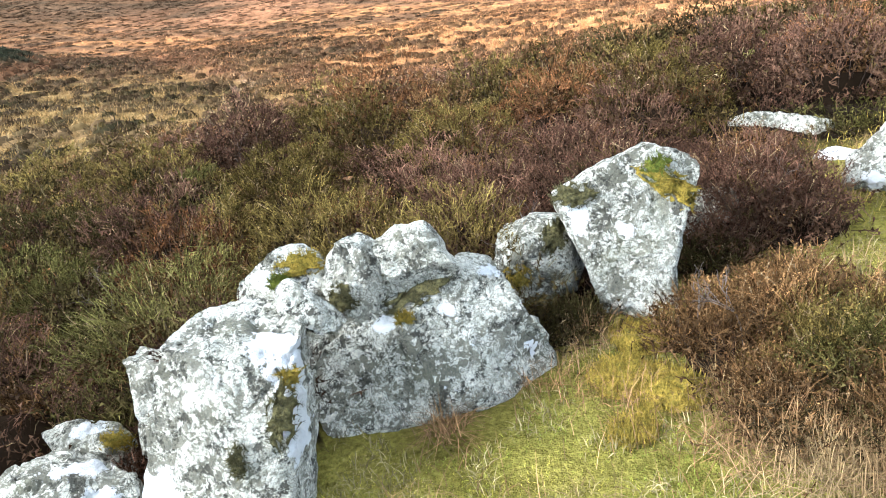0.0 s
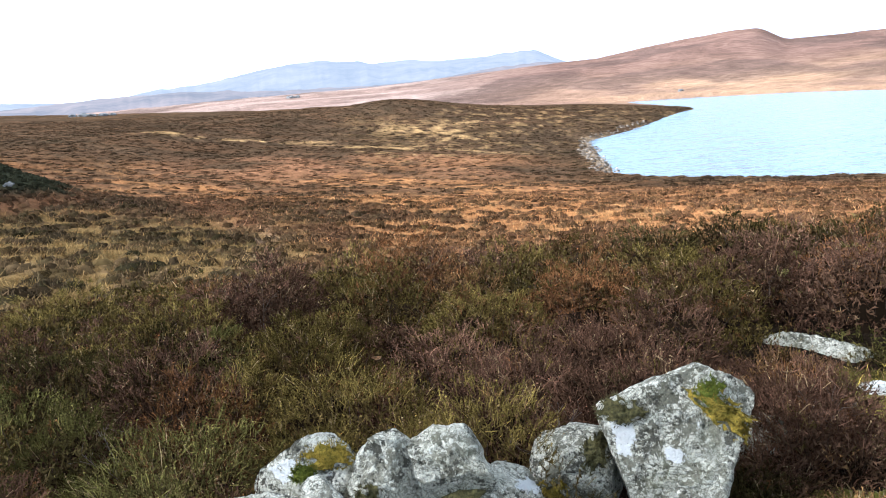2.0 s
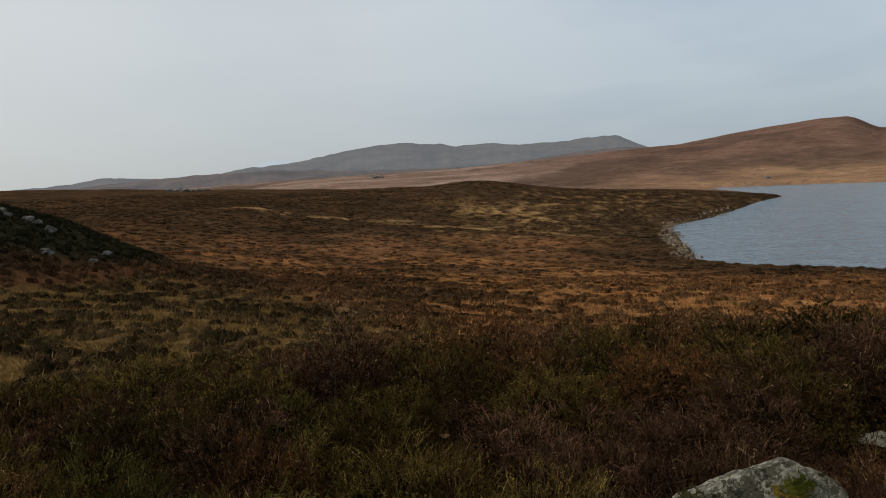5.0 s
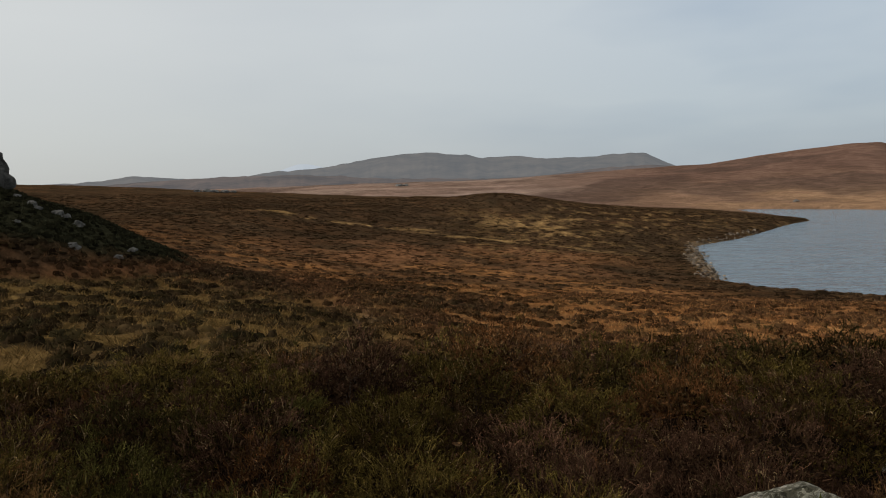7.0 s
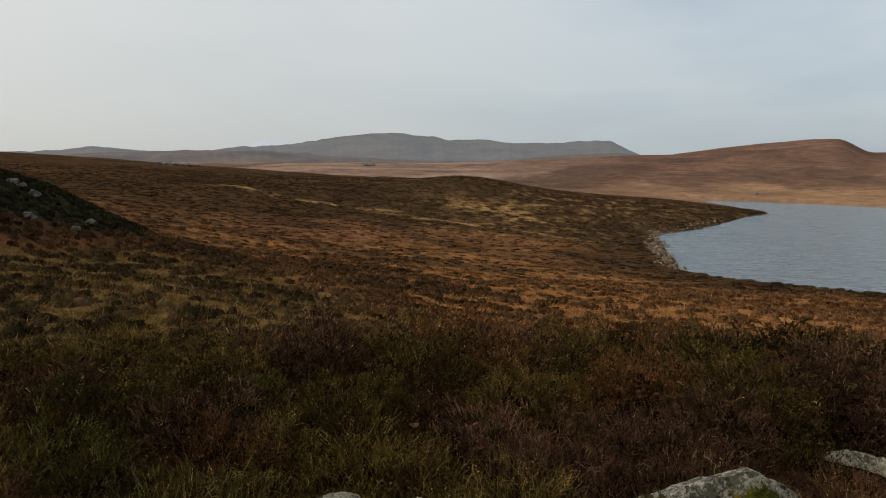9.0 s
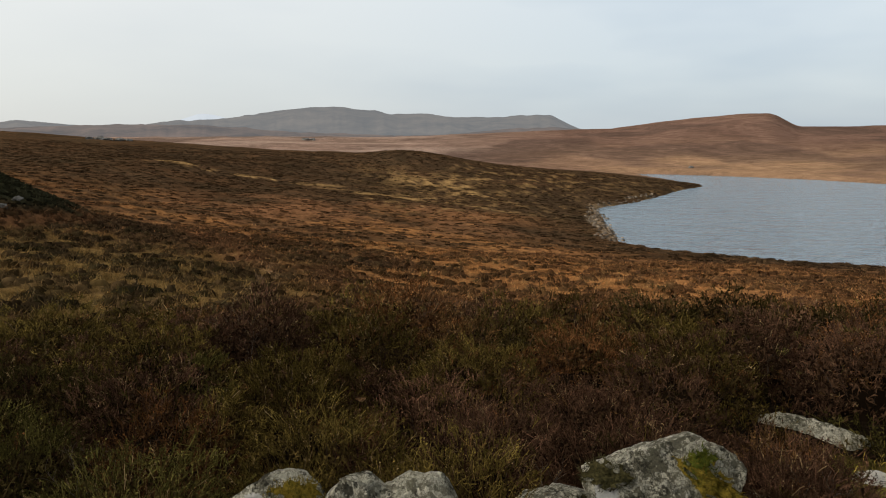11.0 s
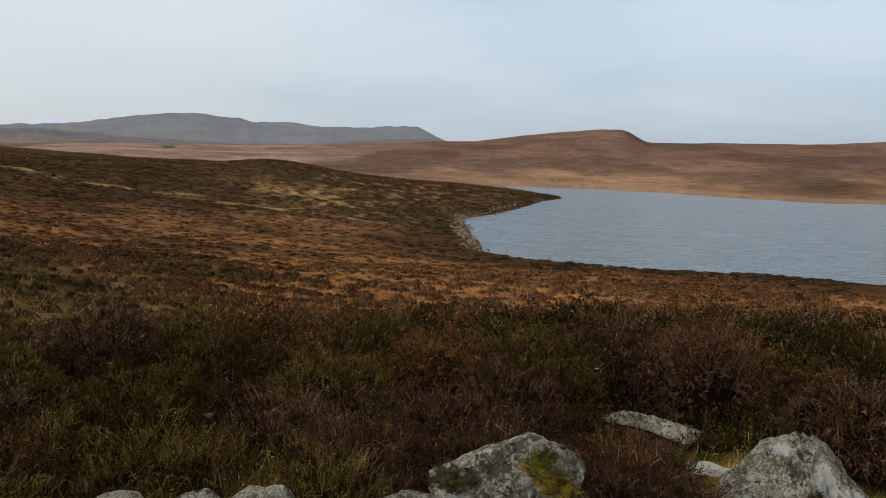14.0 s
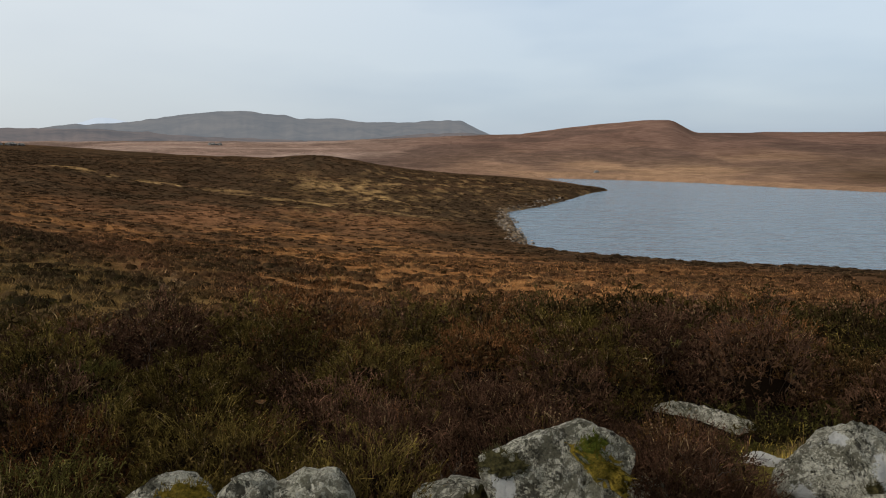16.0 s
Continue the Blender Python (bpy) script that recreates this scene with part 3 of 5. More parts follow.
def stone(name, label, base, turn, lean, face, depth, drop=0.0, bulge=0.05, white=(), seed=1, rough=0.02, hewn=False, category="stone", group="stones of the ruined wall"):
    """A boulder: a broad front of the given outline, rounded back to a smaller rear that reaches down to its bed."""
    if hewn:
        mx, my = sum(q[0] for q in face) / len(face), sum(q[1] for q in face) / len(face)
        face = [(mx + (x - mx) * 1.13, my + (y - my) * 1.13) for x, y in face]
    ring = chaikin(face)
    # even out the steps round the rim
    fine = []
    for (x0, y0), (x1, y1) in zip(ring, ring[1:] + ring[:1]):
        n = max(1, int(math.hypot(x1 - x0, y1 - y0) / 0.045))
        fine += [(x0 + (x1 - x0) * k / n, y0 + (y1 - y0) * k / n) for k in range(n)]
    cx = sum(p[0] for p in fine) / len(fine)
    cy = sum(p[1] for p in fine) / len(fine)
    top = max(p[1] for p in fine)
    bm = bmesh.new()
    rings = []
    for scale, back, sink in ((0.42, -bulge, 0), (0.78, -bulge * 0.92, 0), (0.95, -bulge * 0.5, 0), (0.985, 0.006, 0), (0.99, depth * 0.3, 0.2), (0.96, depth * 0.65, 0.7), (0.82, depth * 0.95, 1.0), (0.40, depth, 0.8)):
        r = []
        for x, y in fine:
            low = max(0.0, 1 - y / top)
            r.append(bm.verts.new((cx + (x - cx) * scale, back, cy + (y - cy) * scale - drop * sink * low)))
        rings.append(r)
    n = len(fine)
    for a, b in zip(rings, rings[1:]):
        for k in range(n):
            bm.faces.new((a[k], b[k], b[(k + 1) % n], a[(k + 1) % n]))
    bm.faces.new(rings[0])
    bm.faces.new(list(reversed(rings[-1])))
    bmesh.ops.recalc_face_normals(bm, faces=bm.faces)
    bmesh.ops.triangulate(bm, faces=[f for f in bm.faces if len(f.verts) > 4])
    bmesh.ops.subdivide_edges(bm, edges=[e for e in bm.edges if e.calc_length() > 0.05], cuts=1, use_grid_fill=True)
    bmesh.ops.subdivide_edges(bm, edges=[e for e in bm.edges if e.calc_length() > 0.016], cuts=1, use_grid_fill=True)
    bmesh.ops.triangulate(bm, faces=bm.faces)
    # flat cleavage planes: what stands out beyond each is split away
    local = random.Random(seed * 7 + 1)
    mid = Vector((cx, depth * 0.4, cy))
    for _ in range(13 if hewn else 14):
        way = Vector((local.gauss(0, 0.8), local.gauss(-0.6, 0.7), local.gauss(0.2, 0.8))).normalized()
        reach = max((v.co - mid).dot(way) for v in bm.verts)
        limit = reach * (1 - (local.uniform(0.10, 0.30) if hewn or (way.y < -0.4 and abs(way.x) < 0.5) else local.uniform(0.01, 0.05)))
        for v in bm.verts:
            over = (v.co - mid).dot(way) - limit
            if over > 0:
                v.co -= way * over
    bm.normal_update()
    off = Vector((seed * 3.7, seed * 1.9, seed * 5.1))
    for v in bm.verts:
        p = v.co + off
        # steps and cracks, then pits and grain
        near_, far_ = noise.voronoi(p * 6.5)[0][0:2]
        crack = -1.0 if far_ - near_ < 0.04 else 0.0
        step = round(noise.noise(p * 8.0) * 3.0) / 3.0
        grain = noise.fractal(p * 24, 0.75, 2.0, 6)
        v.co += v.normal * rough * (0.35 * noise.noise(p * 4.5) + 0.3 * (0.5 - near_) + 0.5 * step + 0.38 * grain + 0.6 * crack - 0.2)
    me = bpy.data.meshes.new(name)
    bm.to_mesh(me)
    at = me.attributes.new("white", "FLOAT", "POINT")
    vals = []
    for v in me.vertices:
        w = 0.0
        for x, y, rx, ry in white:
            q = ((v.co.x - x) / rx) ** 2 + ((v.co.z - y) / ry) ** 2
            w = max(w, 1.0 - 0.5 * q if v.co.y < depth * 0.3 else 0.0)
        vals.append(max(0.0, w))
    at.data.foreach_set("value", vals)
    bm.free()
    me.materials.append(STONE_MAT)
    me.polygons.foreach_set("use_smooth", np.ones(len(me.polygons), bool))
    ob = new(name, me)
    ob.matrix_world = pose(*base, -lean, 0, turn)
    bpy.context.view_layer.update()
    return tagged(ob, label, category, group)


def moss_on(ob, x, y, rx, ry, mat, label, thick=0.02, seed=0, name="moss", tilt=0.0):
    """A lumpy cushion that hugs the front or crown of a stone."""
    bm = bmesh.new()
    bmesh.ops.create_icosphere(bm, subdivisions=4, radius=1.0)
    ca, sa = math.cos(radians(tilt)), math.sin(radians(tilt))
    off = Vector((seed * 2.3, seed, 4.1 * seed))
    tips, gone = [], []
    for v in list(bm.verts):
        p = v.co.copy()
        edge = 1 + 0.38 * noise.noise(p * 2.2 + off) + 0.2 * noise.noise(p * 6 + off)
        u, w = p.x * rx * edge, p.z * ry * edge
        u, w = u * ca - w * sa, u * sa + w * ca
        hit, loc, nor, _ = ob.ray_cast(Vector((x + u, -1.0, y + w)), Vector((0, 1, 0)))
        if not hit:
            hit, loc, nor, _ = ob.closest_point_on_mesh(Vector((x + u, 0.02, y + w)))
        lump = max(0.0, -p.y) ** 0.6 * thick * (0.75 + 0.9 * abs(noise.noise(p * 9 + off)) + 0.5 * noise.noise(p * 20 + off))
        v.co = loc + nor * (lump if p.y < 0 else -0.006)
        ragged = math.hypot(p.x, p.z) + 0.55 * noise.noise(p * 4.5 + off) + 0.35 * noise.noise(p * 11 + off)
        if ragged > 0.92 or p.y > 0.3:
            gone.append(v)
        elif p.y < 0.05:
            tips.append((v.co.copy(), nor.copy()))
    bmesh.ops.delete(bm, geom=gone, context="VERTS")
    local = random.Random(seed)
    for co, nor in tips:
        for _ in range(2):
            a = Vector((local.gauss(0, 1), local.gauss(0, 1), local.gauss(0, 1)))
            side = a.cross(nor).normalized() * 0.0016
            tip = co + (nor + a * 0.45 + Vector((0, 0, 0.3))).normalized() * (0.008 + 0.018 * local.random())
            bm.faces.new([bm.verts.new(q) for q in (co - side, co + side, tip)])
    return part(name, bm, mat, ob, label)


standing = stone("standing_stone", "upright pale granite slab with white lichen and a green moss cap", (0.36, 2.26, -0.10), -4, 14,
                 [(-0.28, 0.60), (-0.15, 0.655), (-0.02, 0.70), (0.09, 0.735), (0.20, 0.695), (0.28, 0.645), (0.265, 0.57), (0.225, 0.48), (0.18, 0.35), (0.145, 0.20), (0.15, 0.0), (-0.08, 0.02), (-0.15, 0.15), (-0.195, 0.29), (-0.235, 0.43), (-0.275, 0.55)],
                 0.24, 0.1, 0.03, [(-0.02, 0.43, 0.05, 0.03), (-0.19, 0.50, 0.04, 0.07)], 1, 0.016)
front = stone("front_stone", "big rounded granite block with a bare white streak", (-0.92, 1.26, -0.07), 2, 20,
              [(-0.31, 0.24), (-0.255, 0.41), (-0.205, 0.54), (-0.145, 0.66), (-0.12, 0.72), (-0.06, 0.775), (0.01, 0.80), (0.10, 0.805), (0.18, 0.79), (0.245, 0.76), (0.265, 0.70), (0.25, 0.62), (0.245, 0.50), (0.22, 0.34), (0.195, 0.21), (0.14, 0.0), (-0.26, 0.02)],
              0.30, 0.1, 0.05, [(0.185, 0.69, 0.08, 0.08), (0.225, 0.57, 0.055, 0.12), (0.225, 0.43, 0.04, 0.12), (-0.22, 0.27, 0.07, 0.08)], 2, 0.018)
slab = stone("slab_stone", "wide tilted granite slab blotched with white lichen", (-0.35, 1.76, 0.0), 13, 38,
             [(-0.42, 0.28), (-0.36, 0.35), (-0.27, 0.40), (-0.18, 0.45), (-0.08, 0.51), (0.02, 0.545), (0.12, 0.535), (0.19, 0.58), (0.27, 0.575), (0.305, 0.52), (0.31, 0.44), (0.33, 0.37), (0.37, 0.29), (0.44, 0.22), (0.42, 0.12), (0.30, 0.05), (0.10, 0.0), (-0.12, 0.02), (-0.30, -0.03), (-0.38, 0.03), (-0.43, 0.15)],
             0.26, 0.25, 0.05, [(0.07, 0.36, 0.035, 0.03), (0.37, 0.17, 0.05, 0.05), (-0.12, 0.36, 0.05, 0.03), (0.28, 0.46, 0.05, 0.03)], 3, 0.02)
cap = stone("cap_stone", "rounded grey granite block lying on top of a slab", (-0.40, 1.99, 0.485), 6, 20,
            [(-0.15, 0.075), (-0.10, 0.10), (-0.04, 0.125), (0.06, 0.125), (0.12, 0.085), (0.15, 0.02), (0.13, -0.015), (0.02, -0.02), (-0.08, -0.035), (-0.135, -0.025), (-0.155, 0.02)],
            0.15, 0.14, 0.02, (), 4, 0.014, True)
wedge = stone("wedge_stone", "grey granite wedge propped beside the cap stone", (-0.58, 1.91, 0.38), 8, 22,
              [(-0.11, 0.12), (-0.075, 0.19), (-0.03, 0.245), (0.03, 0.25), (0.085, 0.22), (0.085, 0.16), (0.08, 0.08), (0.04, 0.02), (-0.02, -0.02), (-0.07, 0.03), (-0.10, 0.08)],
              0.18, 0.42, 0.03, (), 5, 0.014, True)
mossy = stone("mossy_stone", "pale granite block under a cushion of yellow moss", (-0.81, 1.94, 0.43), 12, 35,
              [(-0.18, 0.12), (-0.09, 0.155), (0.0, 0.20), (0.06, 0.20), (0.11, 0.17), (0.17, 0.12), (0.13, 0.04), (0.06, 0.01), (-0.07, 0.02), (-0.16, 0.07)],
              0.22, 0.62, 0.03, [(-0.08, 0.1, 0.05, 0.04)], 6, 0.014, True)
shard = stone("shard_stone", "small grey shard wedged behind the front block", (-0.68, 1.63, 0.45), 9, 30,
              [(-0.11, 0.19), (-0.07, 0.205), (-0.03, 0.20), (0.03, 0.14), (0.08, 0.09), (0.105, 0.05), (0.08, 0.02), (0.03, 0.02), (-0.03, 0.06), (-0.08, 0.11)],
              0.12, 0.0, 0.02, (), 7, 0.012, True)
pocket = stone("sunken_stone", "grey boulder sunk in a shady hollow", (0.02, 2.44, -0.075), 1, -10,
               [(-0.17, 0.27), (-0.14, 0.365), (0.0, 0.39), (0.13, 0.37), (0.17, 0.27), (0.15, 0.12), (0.0, 0.06), (-0.13, 0.07)],
               0.24, 0.1, 0.03, (), 8, 0.016, True)
behind = stone("half_hidden_stone", "small grey stone half hidden under heather", (0.74, 2.84, -0.08), -6, 20,
               [(-0.10, 0.25), (0.05, 0.275), (0.15, 0.26), (0.14, 0.15), (0.10, 0.0), (-0.09, 0.0)], 0.16, 0.1, 0.02, (), 9, 0.014, True)
flat = stone("flat_stone", "long low pale stone lying in deep heather", (1.66, 4.48, -0.33), -11, 52,
             [(-0.44, 0.34), (-0.30, 0.345), (0.0, 0.30), (0.24, 0.22), (0.35, 0.14), (0.34, 0.03), (0.22, -0.06), (-0.05, 0.05), (-0.36, 0.22)], 0.22, 0.0, 0.03, (), 10, 0.014)
small = stone("small_white_stone", "small whitish stone at the edge of turf", (1.62, 3.62, -0.195), -11, 30,
              [(-0.13, 0.12), (-0.07, 0.20), (0.01, 0.22), (0.13, 0.17), (0.13, 0.05), (-0.02, 0.0), (-0.09, 0.02)], 0.16, 0.05, 0.03, [(-0.02, 0.16, 0.12, 0.07)], 11, 0.012, True)
hump = stone("humped_boulder", "humped grey boulder with white and olive lichen", (1.76, 3.00, -0.08), -13, 28,
             [(-0.31, 0.17), (-0.27, 0.27), (-0.15, 0.36), (-0.10, 0.42), (0.06, 0.49), (0.12, 0.47), (0.24, 0.36), (0.29, 0.25), (0.31, 0.12), (0.12, 0.04), (-0.28, 0.0)],
             0.36, 0.1, 0.06, [(0.11, 0.22, 0.05, 0.10), (0.24, 0.18, 0.05, 0.06), (-0.06, 0.36, 0.04, 0.03), (-0.22, 0.12, 0.05, 0.05)], 12, 0.028, True)
low = stone("low_stone", "long low lichened stone before the boulder", (1.79, 2.71, 0.05), -15, 45,
            [(-0.29, 0.08), (-0.25, 0.12), (-0.14, 0.14), (0.12, 0.18), (0.27, 0.17), (0.29, 0.1), (-0.05, 0.0), (-0.26, 0.01)], 0.16, 0.25, 0.02, (), 13, 0.014)
fallen = stone("fallen_stone", "fallen granite block with bare white patches", (-1.42, 1.24, 0.06), 20, 50,
               [(-0.23, 0.32), (-0.13, 0.38), (-0.03, 0.39), (0.11, 0.33), (0.23, 0.20), (0.22, 0.07), (0.14, 0.0), (-0.16, 0.08)], 0.26, 0.2, 0.04,
               [(0.1, 0.28, 0.1, 0.03), (0.12, 0.14, 0.07, 0.05), (-0.02, 0.16, 0.03, 0.03)], 14, 0.018)
rear = stone("rear_stone", "pale flat stone behind the fallen block", (-1.55, 1.64, 0.10), 18, 50,
             [(-0.14, 0.17), (-0.1, 0.18), (-0.01, 0.17), (0.1, 0.13), (0.14, 0.07), (0.12, 0.0), (-0.08, 0.06)], 0.16, 0.2, 0.02, [(0.02, 0.12, 0.06, 0.03)], 15, 0.012, True)
stone("stub_stone", "small grey stone poking out of heather", (-1.41, 1.92, 0.05), 16, 20,
             [(-0.05, 0.28), (0.05, 0.28), (0.05, 0.0), (-0.05, 0.04)], 0.12, 0.1, 0.02, (), 16, 0.012, True)
stone("chip_stone", "narrow grey stone squeezed beside the front block", (-1.32, 1.64, 0.02), 16, 20,
             [(-0.03, 0.42), (0.04, 0.44), (0.10, 0.42), (0.09, 0.2), (0.06, 0.0), (-0.04, 0.03), (-0.01, 0.33)], 0.12, 0.05, 0.02, (), 17, 0.012, True)
spall = stone("spall_stone", "whitish spall resting behind the tilted slab", (-0.17, 2.14, 0.17), 3, 25,
              [(-0.08, 0.13), (-0.05, 0.15), (0.01, 0.16), (0.06, 0.14), (0.08, 0.04), (0.05, 0.0), (-0.04, 0.04)], 0.14, 0.5, 0.02, [(0, 0.13, 0.06, 0.03)], 18, 0.01, True)

moss_on(standing, 0.11, 0.63, 0.05, 0.06, MOSS_GREEN, "bright green moss tuft", 0.03, 1)
moss_on(standing, 0.16, 0.56, 0.13, 0.055, MOSS_YELLOW, "yellow-green moss", 0.03, 2, tilt=-38)
moss_on(standing, -0.19, 0.58, 0.08, 0.05, MOSS_DARK, "brown dry moss", 0.02, 3)
moss_on(front, 0.19, 0.46, 0.035, 0.1, MOSS_DARK, "olive moss", 0.025, 4, tilt=-12)
moss_on(front, 0.22, 0.55, 0.025, 0.03, MOSS_YELLOW, "yellow moss", 0.02, 5)
moss_on(front, 0.06, 0.36, 0.03, 0.05, MOSS_DARK, "brown moss in a crack", 0.015, 6)
moss_on(slab, 0.0, 0.45, 0.14, 0.055, MOSS_DARK, "dry brown moss", 0.015, 7, tilt=18)
moss_on(slab, -0.06, 0.36, 0.03, 0.02, MOSS_YELLOW, "yellow moss", 0.02, 8)
moss_on(mossy, 0.05, 0.12, 0.08, 0.045, MOSS_YELLOW, "yellow moss cushion", 0.014, 9)
moss_on(mossy, -0.03, 0.08, 0.04, 0.025, MOSS_GREEN, "green moss", 0.01, 10)
moss_on(wedge, -0.06, 0.05, 0.05, 0.05, MOSS_DARK, "olive moss", 0.02, 11)
moss_on(pocket, -0.1, 0.24, 0.05, 0.06, MOSS_YELLOW, "yellow moss cushion", 0.03, 12)
moss_on(pocket, 0.06, 0.36, 0.06, 0.05, MOSS_DARK, "olive moss", 0.012, 13)
moss_on(rear, 0.1, 0.05, 0.04, 0.03, MOSS_YELLOW, "yellow moss", 0.02, 14)
moss_on(hump, 0.05, 0.14, 0.04, 0.04, MOSS_DARK, "olive moss", 0.015, 15)


# ---- heath plants ----
rng = np.random.default_rng(7)
PURPLE, BROWN, RUSSET, OLIVE, GREEN, DEEP = (0.112, 0.067, 0.051), (0.138, 0.086, 0.040), (0.150, 0.076, 0.035), (0.124, 0.102, 0.033), (0.088, 0.088, 0.030), (0.042, 0.040, 0.016)
KINDS = (0.95 * np.array([PURPLE, BROWN, RUSSET, OLIVE, GREEN, DEEP]) + 0.05 * np.array((0.113, 0.078, 0.035))) * np.array((0.75, 0.65, 0.50))
# stands of one colour: x, y, radius, kind
STANDS = [(-0.45, 6.7, 0.36, 4), (-0.05, 6.85, 0.36, 4), (-2.5, 5.9, 0.62, 0), (-3.35, 7.3, 0.6, 0), (-1.41, 4.84, 0.46, 5), (-0.63, 5.5, 0.45, 1), (-0.16, 3.88, 0.55, 0), (-0.7, 3.5, 0.42, 0),
          (0.22, 4.2, 0.45, 0), (0.66, 4.43, 0.45, 0), (0.25, 2.95, 0.45, 0), (-1.78, 4.38, 0.40, 3), (-2.5, 4.7, 0.48, 4), (-1.23, 4.04, 0.34, 2), (-1.5, 3.7, 0.36, 3), (-2.42, 3.5, 0.36, 0),
          (-2.0, 3.96, 0.30, 4), (-1.61, 2.58, 0.36, 2), (-2.2, 2.9, 0.40, 4), (-2.87, 4.4, 0.40, 3), (1.93, 5.12, 0.45, 0), (2.1, 4.48, 0.40, 4), (2.39, 6.1, 0.26, 2), (2.85, 7.9, 0.5, 5), (2.4, 8.7, 0.6, 3),
          (1.66, 7.8, 0.5, 5), (1.18, 4.95, 0.40, 3), (1.05, 6.1, 0.5, 1), (0.64, 6.65, 0.5, 3), (-1.1, 5.3, 0.36, 3), (0.0, 5.63, 0.45, 2), (-3.7, 6.5, 0.6, 1), (1.0, 2.98, 0.40, 0), (-0.95, 3.15, 0.30, 3), (-1.75, 2.1, 0.30, 4)]


def sprigs(base, way, length, width, tint, leaves=4):
    """Shoots with small leaves: each a bent tapering blade and some leaflets. Returns vertices, triangles, colours."""
    n = len(base)
    side = np.cross(way, rng.normal(size=(n, 3)))
    side /= np.linalg.norm(side, axis=1)[:, None] + 1e-9
    bend = rng.normal(size=(n, 3)) * 0.18
    L, W = length[:, None], width[:, None]
    p0, p1 = base, base + way * L * 0.55 + bend * L * 0.12
    p2 = base + way * L + bend * L * 0.5
    v = [p0 - side * W * 0.25, p0 + side * W * 0.25, p1 - side * W * 0.3, p1 + side * W * 0.3, p2]
    f = [(0, 1, 3), (0, 3, 2), (2, 3, 4)]
    for k in range(leaves):
        s = (0.30 + 0.62 * (k + rng.random((n, 1))) / leaves)
        q = p0 + (p2 - p0) * s
        out = rng.normal(size=(n, 3)) + way * 0.8
        out /= np.linalg.norm(out, axis=1)[:, None]
        m = len(v)
        v += [q - way * W * 0.95, q + way * W * 0.95, q + out * W * 2.5]
        f.append((m, m + 1, m + 2))
    stack = np.stack(v, 1)
    k = stack.shape[1]
    tris = (np.array(f)[None] + (np.arange(n) * k)[:, None, None]).reshape(-1, 3)
    col = np.repeat(tint[:, None], k, 1).reshape(-1, 3)
    return stack.reshape(-1, 3), tris, col


def merge(parts):
    vs, fs, cs, at = [], [], [], 0
    for v, f, c in parts:
        vs.append(v)
        fs.append(f + at)
        cs.append(c)
        at += len(v)
    return np.concatenate(vs), np.concatenate(fs), np.concatenate(cs)


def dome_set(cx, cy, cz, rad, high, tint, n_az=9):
    """Rough domes: cobbles, and near-black bush hearts that stand in for inner shade."""
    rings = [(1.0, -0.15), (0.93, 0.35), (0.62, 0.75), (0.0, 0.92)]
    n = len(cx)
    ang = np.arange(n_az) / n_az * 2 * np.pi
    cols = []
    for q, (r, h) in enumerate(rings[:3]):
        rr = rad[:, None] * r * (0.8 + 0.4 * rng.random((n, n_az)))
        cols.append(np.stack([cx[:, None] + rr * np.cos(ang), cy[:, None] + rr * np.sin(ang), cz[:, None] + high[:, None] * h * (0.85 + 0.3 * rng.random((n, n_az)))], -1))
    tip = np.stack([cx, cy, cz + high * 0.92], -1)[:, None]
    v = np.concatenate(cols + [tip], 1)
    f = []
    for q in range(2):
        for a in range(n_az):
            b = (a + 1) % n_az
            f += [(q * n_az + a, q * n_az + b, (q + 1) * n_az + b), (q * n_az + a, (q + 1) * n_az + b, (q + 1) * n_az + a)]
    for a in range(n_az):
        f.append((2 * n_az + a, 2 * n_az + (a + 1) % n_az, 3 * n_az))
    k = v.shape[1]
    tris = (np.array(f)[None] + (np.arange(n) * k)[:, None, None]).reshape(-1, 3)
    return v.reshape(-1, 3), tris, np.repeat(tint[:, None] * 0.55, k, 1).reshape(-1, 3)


def kind_at(x, y):
    a, b = fbm(x / 1.3, y / 1.3, 3, 60), fbm(x / 1.1 + 9, y / 1.1, 3, 61)
    kind = np.where(a > 0.60, 0, np.where(b > 0.53, 3, np.where(a < 0.42, 5, np.where(b < 0.38, 2, 1))))
    for sx, sy, r, k in STANDS:
        kind = np.where(np.hypot(x - sx, (y - sy) * 0.8) < r * (0.75 + 0.5 * vnoise(x * 5, y * 5, 3)), k, kind)
    return kind


